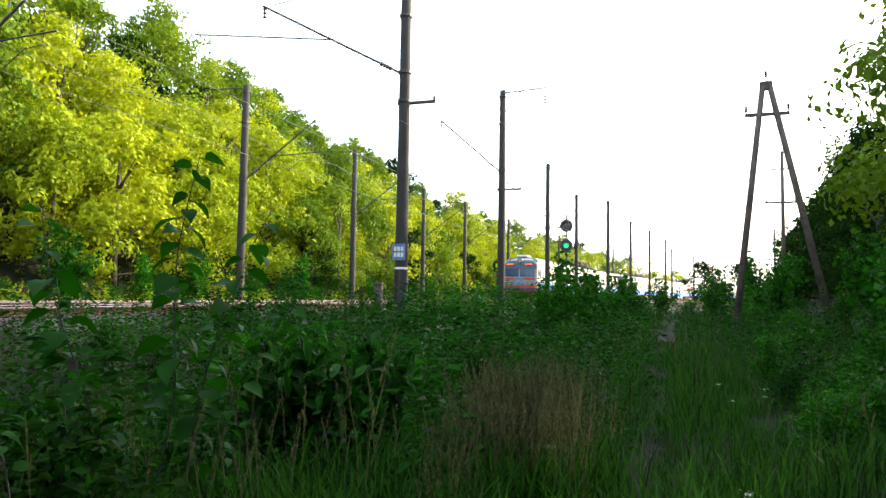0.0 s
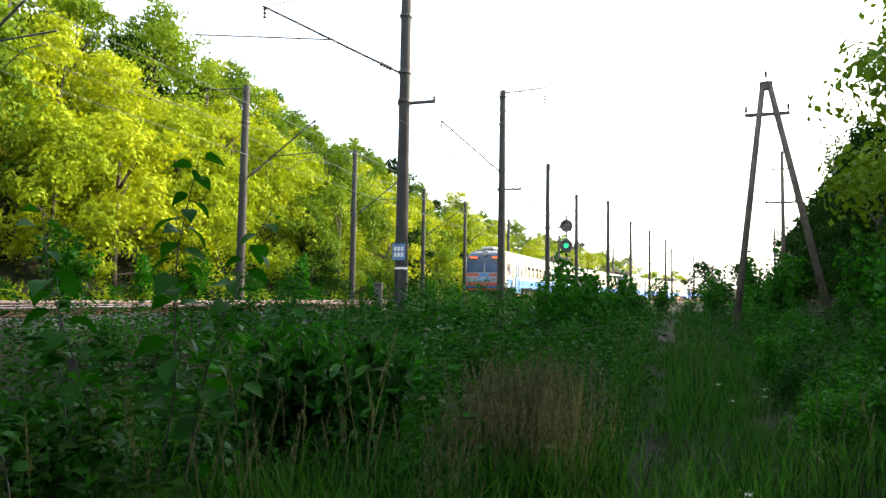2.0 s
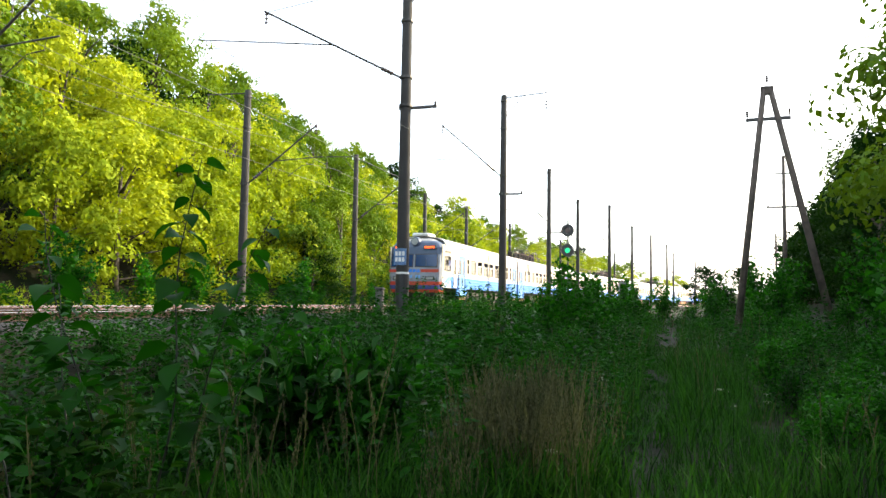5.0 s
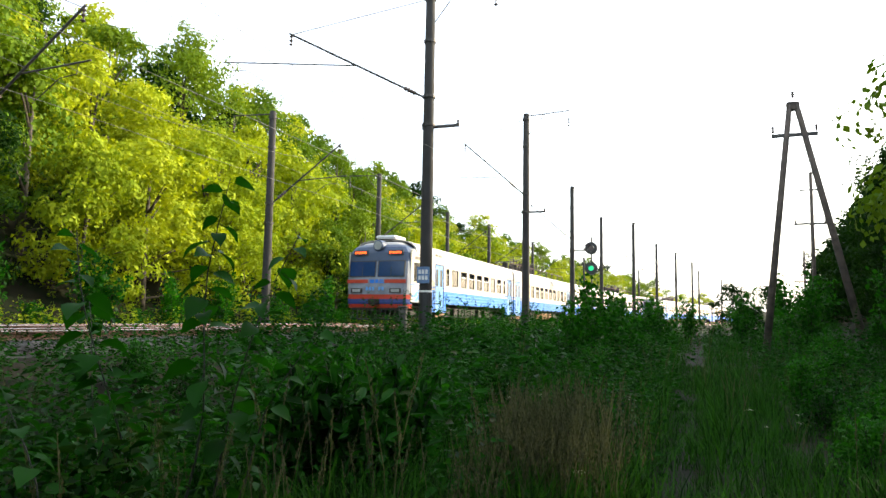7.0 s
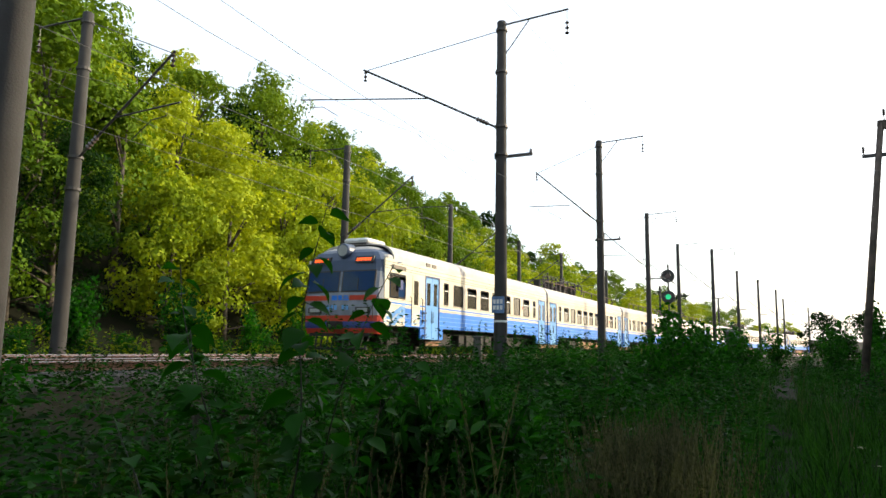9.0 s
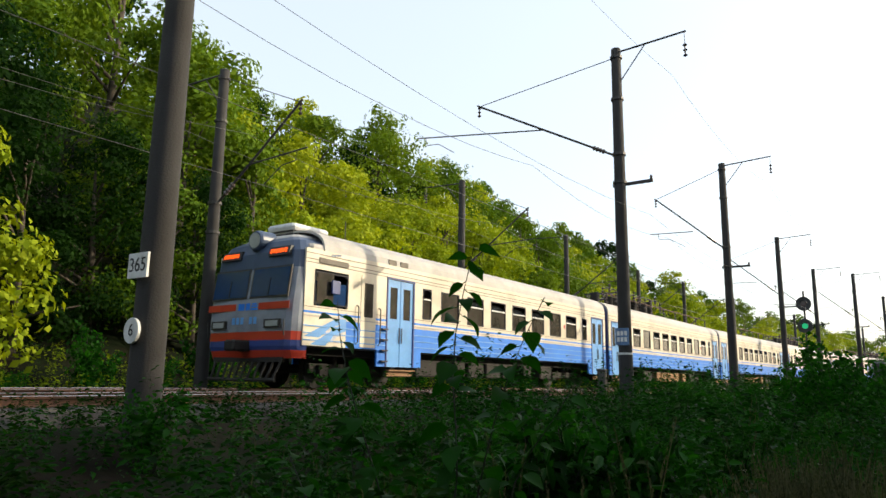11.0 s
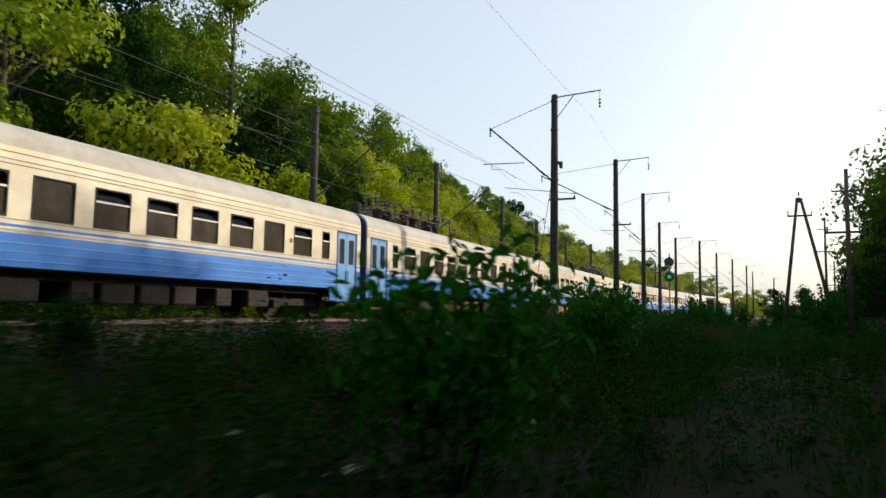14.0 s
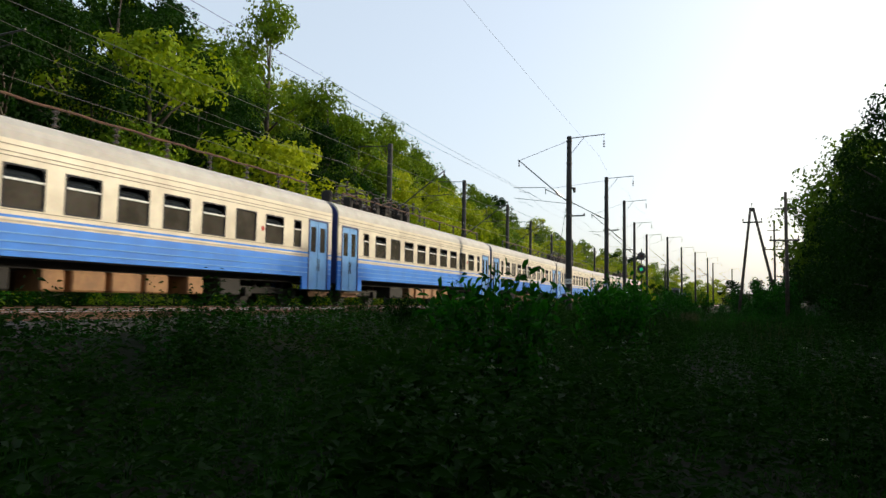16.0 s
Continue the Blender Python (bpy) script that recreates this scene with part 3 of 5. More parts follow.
        # narrow crew door with a window and two grab rails
        cd = Mesh().box(min(xo, xo + s * 0.012), max(xo, xo + s * 0.012), -7.35, -6.72, 1.12, 3.1, 0.0)
        crew = part("crew_door", cd, M_CREAM, parent, "narrow cream crew door")
        part("pane", Mesh().box(min(xo + s * 0.012, xo + s * 0.018), max(xo + s * 0.012, xo + s * 0.018), -7.22, -6.86, 1.95, 2.9), M_GLASS_DIRT, crew)
        for y in (-7.5, -6.58):
            part("handrail", Mesh().tube([(xo, y, 1.2), (xo + s * 0.07, y, 1.25), (xo + s * 0.07, y, 2.2), (xo, y, 2.25)], 0.018, 6), M_STEEL, parent)
        for k in range(4):
            part("footstep", Mesh().box(min(xo, xo + s * 0.1), max(xo, xo + s * 0.1), -6.5, -6.25, 0.75 + 0.3 * k, 0.79 + 0.3 * k), M_BLACK, parent)
        part("cab_vent", Mesh().box(min(xo, xo + s * 0.02), max(xo, xo + s * 0.02), -9.0, -7.9, 3.22, 3.36, 0.004), M_GAP_TRIM, parent)
        part("sliding_pane", Mesh().box(min(xo + s * 0.013, xo + s * 0.02), max(xo + s * 0.013, xo + s * 0.02), -9.05, -8.45, 2.18, 2.97), M_GLASS_DIRT, parent)
        for k in range(2):
            part("name_plate", Mesh().box(min(xo, xo - s * 0.08), max(xo, xo - s * 0.08) + 0.01, -6.2 + 0.55 * k, -5.85 + 0.55 * k, 3.57, 3.72), M_GAP_TRIM, parent)
    part("side_rib", ribs_c, M_ROOF, parent)
    for c, w, z0, z1, kind in ws:
        fr = Mesh()
        b = 0.035
        xi, xj = (xb - 0.045, xb + 0.012) if s > 0 else (xa - 0.012, xa + 0.045)
        fr.box(xi, xj, c - w / 2, c - w / 2 + b, z0, z1).box(xi, xj, c + w / 2 - b, c + w / 2, z0, z1)
        fr.box(xi, xj, c - w / 2 + b, c + w / 2 - b, z0, z0 + b).box(xi, xj, c - w / 2 + b, c + w / 2 - b, z1 - b, z1)
        if kind in ("hopper", "narrow"):
            bar = Mesh().box(xi, xj, c - w / 2 + b, c + w / 2 - b, z0 + 0.60, z0 + 0.645)
        for k1 in (c - w / 2 + b, c + w / 2 - b):
            for k2 in (z0 + b, z1 - b):
                d1, d2 = (1 if k1 < c else -1) * 0.07, (1 if k2 < (z0 + z1) / 2 else -1) * 0.07
                fr.add([(x, y, z) for x in (xi + 0.01, xj - 0.006) for y, z in ((k1, k2), (k1 + d1, k2), (k1, k2 + d2))], [(0, 1, 2), (5, 4, 3), (0, 3, 4, 1), (1, 4, 5, 2), (2, 5, 3, 0)])
        win = part("window", fr, M_RUBBER, parent, "window in a black rubber frame")
        if kind in ("hopper", "narrow"):
            part("crossbar", bar, M_WHITE, win)
        xg = (xb - 0.03, xb - 0.022) if s > 0 else (xa + 0.022, xa + 0.03)
        pane = Mesh()
        if kind == "fixed":
            pane.box(*xg, c - w / 2 + b, c + w / 2 - b, z0 + b, z1 - b)
            part("pane", pane, M_GLASS_DIRT, win)
        else:
            pane.box(*xg, c - w / 2 + b, c + w / 2 - b, z0 + b, z0 + 0.60)
            part("pane", pane, M_GLASS_DIRT if kind != "cab" else M_CABGLASS, win)
            if kind == "hopper":
                up = Mesh()
                xt = xb - 0.03 if s > 0 else xa + 0.03
                up.add([(xt, c - w / 2 + b, z0 + 0.65), (xt, c + w / 2 - b, z0 + 0.65), (xt - s * 0.16, c + w / 2 - b, z1 - 0.06), (xt - s * 0.16, c - w / 2 + b, z1 - 0.06)], [(0, 1, 2, 3)])
                part("hopper_pane", up, M_GLASS, win)
    for c, w, z0, z1 in ds:
        xm, xn = (xb - 0.05, xb - 0.015) if s > 0 else (xa + 0.015, xa + 0.05)
        for k in (-1, 1):
            a, b2 = (c - w / 2, c - 0.012) if k < 0 else (c + 0.012, c + w / 2)
            lf = Mesh()
            wi = 0.13
            lf.box(xm, xn, a, b2, z0, 2.0).box(xm, xn, a, b2, 2.92, z1)
            lf.box(xm, xn, a, a + wi, 2.0, 2.92).box(xm, xn, b2 - wi, b2, 2.0, 2.92)
            leafp = part("door_leaf", lf, M_LBLUE, parent, "light blue sliding door leaf")
            part("pane", Mesh().box(xm + 0.01, xn - 0.01, a + wi, b2 - wi, 2.0, 2.92), M_GLASS_DIRT, leafp)
            hx = xn if s > 0 else xm
            part("handle", Mesh().tube([(hx + s * 0.03, a + 0.05 if k > 0 else b2 - 0.05, 1.3), (hx + s * 0.03, a + 0.05 if k > 0 else b2 - 0.05, 1.75)], 0.014, 6), M_STEEL, leafp)
        part("door_surround", Mesh().box(min(xo, xo + s * 0.02), max(xo, xo + s * 0.02), c - w / 2 - 0.05, c - w / 2, z0, z1 + 0.05)
             .box(min(xo, xo + s * 0.02), max(xo, xo + s * 0.02), c + w / 2, c + w / 2 + 0.05, z0, z1 + 0.05)
             .box(min(xo, xo + s * 0.02), max(xo, xo + s * 0.02), c - w / 2, c + w / 2, z1, z1 + 0.05), M_DBLUE, parent)
        st = Mesh()
        st.box(min(xo, xo + s * 0.12), max(xo, xo + s * 0.12), c - w / 2, c + w / 2, 0.50, 0.54).box(min(xo, xo + s * 0.03), max(xo, xo + s * 0.03), c - w / 2, c + w / 2, 0.36, 0.50)
        part("step", st, M_BOX, parent)


def bogie(y, parent):
    b = Mesh()
    for s in (-1, 1):
        b.box(s * 0.98 - 0.07, s * 0.98 + 0.07, y - 1.75, y + 1.75, 0.42, 0.66, 0.03)
        for dy in (-1.3, 1.3):
            b.box(s * 1.08 - 0.1, s * 1.08 + 0.1, y + dy - 0.18, y + dy + 0.18, 0.32, 0.62, 0.03)
            b.tube([(s * 0.98, y + dy * 0.6, 0.62), (s * 0.98, y + dy * 0.6, 0.95)], 0.11, 10)
    b.box(-0.98, 0.98, y - 0.25, y + 0.25, 0.5, 0.8, 0.03)
    bg = part("bogie_frame", b, M_UNDER, parent)
    for dy in (-1.3, 1.3):
        for s in (-1, 1):
            w = Mesh().tube([(s * 0.70, y + dy, 0.475), (s * 0.73, y + dy, 0.475), (s * 0.74, y + dy, 0.475), (s * 0.86, y + dy, 0.475)], [0.5, 0.5, 0.475, 0.47], 22)
            part("wheel", w, M_UNDER, bg)
        part("axle", Mesh().tube([(-0.9, y + dy, 0.475), (0.9, y + dy, 0.475)], 0.08, 10), M_UNDER, bg)


def roof_gear(parent, kind):
    """Vents, bus bars on insulators and, on motor cars, the current collector."""
    for y in (-6.5, -2.2, 2.2, 6.5):
        part("roof_vent", Mesh().box(-0.35, 0.35, y - 0.3, y + 0.3, 4.2, 4.36, 0.04), M_ROOF, parent)
    if kind == "plain":
        return
    y0, y1 = (-5.5, 8.8) if kind == "bar" else (-8.6, 8.8)
    n = 9
    for i in range(n):
        y = y0 + (y1 - y0) * i / (n - 1)
        m = Mesh()
        insulator(m, 1.15, y, 4.62, 0.5, 0.085)
        part("bus_insulator", m, M_INSUL, parent)
    part("bus_bar", Mesh().tube([(1.15, y0 + (y1 - y0) * i / 24, 4.64 + 0.02 * math.sin(i * 2.1)) for i in range(25)], 0.032, 6), M_RUST, parent)
    if kind == "panto":
        base = Mesh()
        for x in (-0.75, 0.75):
            base.tube([(x, -7.6, 4.5), (x, -5.2, 4.5)], 0.05, 8)
            for y in (-7.5, -5.3):
                insulator(base, x, y, 4.5, 0.34, 0.09)
        for y in (-7.6, -5.2):
            base.tube([(-0.75, y, 4.5), (0.75, y, 4.5)], 0.05, 8)
        part("collector_base", base, M_INSUL, parent)
        arms = Mesh()
        for x in (-0.6, 0.6):
            arms.tube([(x, -7.4, 4.58), (x * 0.8, -5.4, 4.72), (x * 0.7, -7.0, 4.95)], 0.028, 6)
            arms.tube([(x, -5.4, 4.58), (x * 0.8, -7.4, 4.74), (x * 0.7, -6.0, 4.95)], 0.028, 6)
        arms.box(-0.95, 0.95, -6.65, -6.35, 4.93, 4.97)
        part("collector_arm", arms, M_STEEL, parent)
        box = Mesh()
        for y, w, h in ((-4.3, 0.5, 0.3), (-3.2, 0.35, 0.45), (-2.3, 0.3, 0.5)):
            box.box(-0.4, 0.75, y - w, y + w * 0.5, 4.2, 4.25 + h, 0.05)
            insulator(box, 0.9, y, 4.7, 0.45, 0.1)
        part("roof_switchgear", box, M_UNDER, parent)
        loop = Mesh().tube([(0.9, -4.3, 4.75), (0.9, -3.7, 4.95), (0.9, -3.0, 4.9), (0.95, -2.3, 4.72), (1.05, -1.6, 4.55)], 0.03, 6)
        part("cable_loop", loop, M_RUST, parent)


def gear_cluster(parent, y0, n):
    """Dark switchgear along the near roof edge: cases, posts and looping cables."""
    rng = np.random.default_rng(int(40 + y0 * 3))
    for i in range(n):
        y = y0 + i * 0.85
        h = 4.55 + rng.uniform(0.1, 0.5)
        if i % 3 != 1:
            part("switchgear_case", Mesh().box(0.62, 1.0, y - 0.2, y + 0.14, 4.0, h - 0.08, 0.05), M_UNDER, parent)
        m = Mesh()
        insulator(m, 1.18, y + 0.1, h + 0.18, 0.62, 0.1)
        part("bus_insulator", m, M_INSUL, parent)
        if i:
            part("cable_loop", Mesh().tube([(1.18, y - 0.75, 4.85), (1.2, y - 0.45, 5.0 + rng.uniform(-0.12, 0.08)), (1.2, y - 0.1, 4.95), (1.18, y + 0.1, 4.8)], 0.028, 6), M_UNDER, parent)


def front_end(parent):
    """The cab front at -y: leaning nose in grey with red and blue bands."""
    yf = -CAR_L / 2
    w = HALF
    # rings of the nose from the base upwards: (z, y of the face, half width)
    prof = [(0.75, yf + 0.10, w - 0.10), (1.05, yf, w - 0.06), (1.75, yf, w - 0.04), (2.15, yf + 0.02, w - 0.04), (3.05, yf + 0.14, w - 0.05), (3.5, yf + 0.20, w - 0.07), (3.8, yf + 0.34, w - 0.28), (4.05, yf + 0.7, w - 0.75), (4.2, yf + 1.4, 0.4)]

    def face(z):
        for (za, ya, wa), (zb, yb, wb) in zip(prof, prof[1:]):
            if za <= z <= zb:
                k = (z - za) / (zb - za)
                return ya + (yb - ya) * k, wa + (wb - wa) * k
        return prof[-1][1], prof[-1][2]
    zs = [0.75, 0.95, 1.05, 1.2, 1.42, 1.75, 2.0, 2.15, 2.3, 2.6, 3.05, 3.3, 3.5, 3.65, 3.8, 3.93, 4.05, 4.13, 4.2]
    ring = []
    for z in zs:
        y, hw = face(z)
        r = 0.22
        back = yf + 0.5 if z < 3.5 else yf + 1.6
        row = [(-w if z < 3.5 else -hw - 0.1, max(back, y + 0.1), z), (-hw, y + r, z), (-hw + 0.07, y + 0.07, z), (-hw + r, y, z), (-hw * 0.4, y - 0.04, z), (0, y - 0.05, z),
               (hw * 0.4, y - 0.04, z), (hw - r, y, z), (hw - 0.07, y + 0.07, z), (hw, y + r, z), (w if z < 3.5 else hw + 0.1, max(back, y + 0.1), z)]
        ring.append(row)
    n = len(ring[0])

    def rows(a, b):
        m = Mesh()
        sel = ring[a:b + 1]
        m.add([p for row in sel for p in row], [(j * n + i, j * n + i + 1, (j + 1) * n + i + 1, (j + 1) * n + i) for j in range(len(sel) - 1) for i in range(n - 1)])
        return m
    part("front_apron", rows(0, 1), M_RED, parent, "red lower front")
    part("front_band", rows(1, 3), M_DBLUE, parent, "dark blue front band")
    part("front_band", rows(3, 4), M_RED, parent, "red front band")
    part("front_panel", rows(4, 10), M_GREY, parent, "grey cab front")
    part("front_brow", rows(10, 15), M_DBLUE_GREY, parent, "blue-grey brow over the windscreens")
    part("front_dome", rows(15, 18), M_ROOF, parent)

    def on_face(mesh, x0, x1, z0, z1, d0, d1):
        ya, yb = face(z0)[0] - 0.045, face(z1)[0] - 0.045
        p = [(x0, ya - d1, z0), (x1, ya - d1, z0), (x1, yb - d1, z1), (x0, yb - d1, z1), (x0, ya + d0, z0), (x1, ya + d0, z0), (x1, yb + d0, z1), (x0, yb + d0, z1)]
        return mesh.add(p, [(0, 1, 2, 3), (7, 6, 5, 4), (0, 4, 5, 1), (2, 6, 7, 3), (1, 5, 6, 2), (0, 3, 7, 4)])
    for s in (-1, 1):
        a, b = (0.10, 1.46) if s > 0 else (-1.46, -0.10)
        fr = on_face(Mesh(), a - 0.05, b + 0.05, 2.28, 3.10, 0.02, 0.012)
        f = part("windscreen_frame", fr, M_STEEL, parent)
        part("windscreen", on_face(Mesh(), a, b, 2.33, 3.05, 0.0, 0.022), M_CABGLASS, f, "dark blue windscreen pane")
        part("wiper", on_face(Mesh(), (a + b) / 2 - 0.012, (a + b) / 2 + 0.012, 2.36, 2.8, 0, 0.04), M_BLACK, f)
        # destination display
        d = part("display_case", on_face(Mesh(), s * 0.55 if s > 0 else -1.35, 1.35 if s > 0 else -0.55, 3.38, 3.62, 0.05, 0.06), M_BLACK, parent)
        for k in range(7):
            x = (0.63 if s > 0 else -1.27) + k * 0.093
            part("display_bar", on_face(Mesh(), x, x + 0.062, 3.44 + 0.012 * (k % 2), 3.56, -0.055, 0.066), M_LED, d, "glowing orange bar")
        # red half band under the windscreens
        part("front_stripe", on_face(Mesh(), 0.45 if s > 0 else -1.6, 1.6 if s > 0 else -0.45, 1.98, 2.16, 0.0, 0.006), M_RED, parent)
        lamp = part("headlamp_case", on_face(Mesh(), s * 1.05 - 0.3, s * 1.05 + 0.3, 1.5, 1.72, 0.0, 0.05), M_STEEL, parent)
        part("lens", on_face(Mesh(), s * 1.05 - 0.22, s * 1.05 + 0.22, 1.54, 1.68, -0.02, 0.06), M_LAMPGLASS, lamp)
        part("handrail", Mesh().tube([(s * 1.5, yf - 0.07, 1.3), (s * 1.5, yf - 0.1, 1.7)], 0.015, 6), M_STEEL, parent)
    mark = Mesh()
    for x0, x1, z0, z1 in ((-0.34, -0.1, 1.98, 2.16), (-0.05, 0.12, 1.98, 2.16), (0.15, 0.42, 1.98, 2.03), (0.17, 0.4, 2.06, 2.1), (0.2, 0.36, 2.12, 2.16)):
        on_face(mark, x0, x1, z0, z1, 0.0, 0.008)
    part("front_mark", mark, M_BLUE, parent, "plain blue operator mark")
    for k in (0, 1, 2, 4, 5):
        part("number_bar", on_face(Mesh(), -0.55 + k * 0.17, -0.43 + k * 0.17, 1.62, 1.8, 0, 0.006), M_LBLUE, parent)
    hl = part("top_headlight", Mesh().tube([(0, yf + 0.6, 3.86), (0, yf + 0.14, 3.86), (0, yf + 0.08, 3.86)], [0.3, 0.28, 0.25], 20), M_DBLUE_GREY, parent)
    part("lens", Mesh().tube([(0, yf + 0.09, 3.86), (0, yf + 0.065, 3.86)], 0.21, 20), M_LAMPGLASS, hl)
    horn = Mesh().box(-0.55, 0.55, yf + 0.9, yf + 2.3, 4.28, 4.46, 0.07)
    part("roof_pod", horn, M_WHITE, parent, "white rounded roof pod")
    part("roof_pod_foot", Mesh().box(-0.45, 0.45, yf + 1.0, yf + 2.2, 4.12, 4.28), M_STEEL, parent)
    part("antenna", Mesh().tube([(0.3, yf + 3.2, 4.1), (0.3, yf + 3.2, 4.95)], 0.014, 5), M_STEEL, parent)
    cow = Mesh()
    for k in range(-5, 6):
        cow.tube([(k * 0.26, yf + 0.1, 0.72), (k * 0.24, yf - 0.1, 0.22)], 0.035, 6)
    cow.tube([(-1.3, yf - 0.1, 0.22), (0, yf - 0.2, 0.2), (1.3, yf - 0.1, 0.22)], 0.05, 6)
    cow.box(-1.35, 1.35, yf + 0.05, yf + 0.15, 0.66, 0.78)
    part("rail_guard", cow, M_UNDER, parent)
    part("coupler", Mesh().box(-0.2, 0.2, yf - 0.55, yf + 0.2, 0.92, 1.2, 0.05), M_UNDER, parent)
    # mirror and handrails at the cab side
    part("mirror", Mesh().box(HALF + 0.08, HALF + 0.13, yf + 1.2, yf + 1.5, 2.45, 2.8, 0.01), M_DBLUE, parent)


def rail_car(cab, gear, label):
    ob = thing("rail_car", label, "train car", "cars of the train")
    L = CAR_L / 2
    y0 = -L + (1.0 if cab else 0)
    out = roof_outline()
    roof = Mesh()
    inner = [(x * 0.97, z - 0.05) for x, z in reversed(out)]
    roof.prism(out + inner, y0, L)
    part("roof", roof, M_ROOF, ob, "pale grey curved roof", smooth=False)
    if cab:
        for s in (-1, 1):
            part("roof_shoulder", Mesh().box(s * 1.45 - 0.22, s * 1.45 + 0.22, -L + 0.55, -L + 1.25, 3.5, 3.72, 0.08), M_ROOF, ob)
    for s in (1, -1):
        side_walls(s, cab, ob)
    fl = Mesh().box(-HALF + 0.06, HALF - 0.06, -L + 0.35, L, 1.05, 1.15)
    part("floor", fl, M_INNER, ob)
    ends = [(L - 0.06, L)] + ([] if cab else [(-L, -L + 0.06)])
    for a, b in ends:
        part("end_wall", Mesh().prism([(-HALF + 0.06, 0.9), (HALF - 0.06, 0.9), (HALF - 0.06, 3.5)] + [(x * 0.965, z - 0.055) for x, z in out[1:-1]] + [(-HALF + 0.06, 3.5)], a, b), M_DBLUE, ob)
    for a, b in [(L, L + 0.27)] + ([] if cab else [(-L - 0.23, -L)]):
        part("gangway_bellows", Mesh().box(-1.45, 1.45, a, b, 0.95, 3.75, 0.05), M_RUBBER, ob, "black rubber gangway bellows")
    part("underframe", Mesh().box(-1.35, 1.35, -L + 0.6, L - 0.2, 0.86, 1.05), M_UNDER, ob)
    boxes = ((-3.7, 0.7, 0), (-1.95, 0.32, 1), (-0.95, 0.5, 1), (0.2, 0.5, 1), (1.25, 0.42, 1), (2.75, 0.34, 1), (4.3, 0.5, 0))
    for y, w, bright in boxes:
        for sx in (1, -1):
            part("equipment_box", Mesh().box(min(sx * 0.55, sx * 1.4), max(sx * 0.55, sx * 1.4), y - w, y + w, 0.36 + 0.08 * (w > 0.75), 0.86, 0.04), M_BOX if bright and gear != "plain" else M_UNDER, ob)
    for y in (-6.8, 6.8):
        bogie(y, ob)
    for s in (1, -1):
        part("round_sign", Mesh().tube([(s * HALF, s * 5.42, 2.55), (s * (HALF + 0.012), s * 5.42, 2.55)], 0.085, 14), M_RED, ob, "small red round sign")
    # bench backs seen through the windows
    for i in range(-4, 4):
        part("bench", Mesh().box(0.25, 1.5, i * 1.52 + 0.6, i * 1.52 + 0.7, 1.15, 2.25, 0.03).box(-1.5, -0.25, i * 1.52 + 0.6, i * 1.52 + 0.7, 1.15, 2.25, 0.03), M_INNER, ob)
    for y in (-8.9, -8.3) if not cab else ():
        part("roof_lamp_box", Mesh().box(HALF - 0.22, HALF - 0.03, y - 0.18, y + 0.18, 3.56, 3.72, 0.03), M_STEEL, ob)
    for y in (8.9, 8.3):
        part("roof_lamp_box", Mesh().box(HALF - 0.22, HALF - 0.03, y - 0.18, y + 0.18, 3.56, 3.72, 0.03), M_STEEL, ob)
    roof_gear(ob, gear)
    if gear == "panto":
        gear_cluster(ob, -9.2, 11)
    if cab:
        front_end(ob)
    return ob


# dark tone for the painted shadow gaps, also for vents and plates
M_GAP_TRIM = mat("shadow_gap_and_trim", (0.20, 0.17, 0.13), 0.7, vary=0.3, scale=3, fine=20)
M_GLASS_DIRT = mat("dusty_window_glass", (0.075, 0.066, 0.052), 0.14, vary=0.4, scale=2, fine=9, bump=0, spec=0.6)
M_DBLUE_GREY = mat("blue_grey_paint", (0.055, 0.085, 0.15), 0.4, vary=0.2, scale=2, fine=14, bump=0.05)


def build_train():
    lead = rail_car(True, "plain", "cream and blue electric train cab car, grey front with red bands")
    motor = rail_car(False, "panto", "cream and blue motor car with roof current collector and switchgear")
    trail = rail_car(False, "bar", "cream and blue passenger car with a rusty roof bus bar")
    cars = [lead, motor, trail]
    for k in range(3, N_CARS):
        cars.append(copy_thing(motor if k % 2 else trail, Matrix()))
    return cars


# front of the train along the line
RUN = [(0, 102.2), (1.7, 92.4), (3.5, 82.1), (4.8, 75.6), (6, 70.4), (7, 66.25), (8, 61.8), (9.3, 55.2), (10.3, 50.0), (11, 46.95), (11.5, 45.2), (12, 42.9),
       (12.5, 39.6), (13, 35.1), (13.5, 28.0), (14, 11.6), (14.25, 3.5), (14.5, -2.9), (15, -14.9), (15.5, -27.2), (16, -39.6)]


def motions():
    for k, car in enumerate(train_cars):
        rows = []
        for t, front in RUN:
            y = front + CAR_L / 2 + k * CAR_PITCH
            a, b = FAR_TRACK + bend(y - 6.8), FAR_TRACK + bend(y + 6.8)
            rows.append((t, pose((a + b) / 2, y, RAIL, 0, 0, -math.degrees(math.atan2(b - a, 13.6)))))
        walk(car, rows)


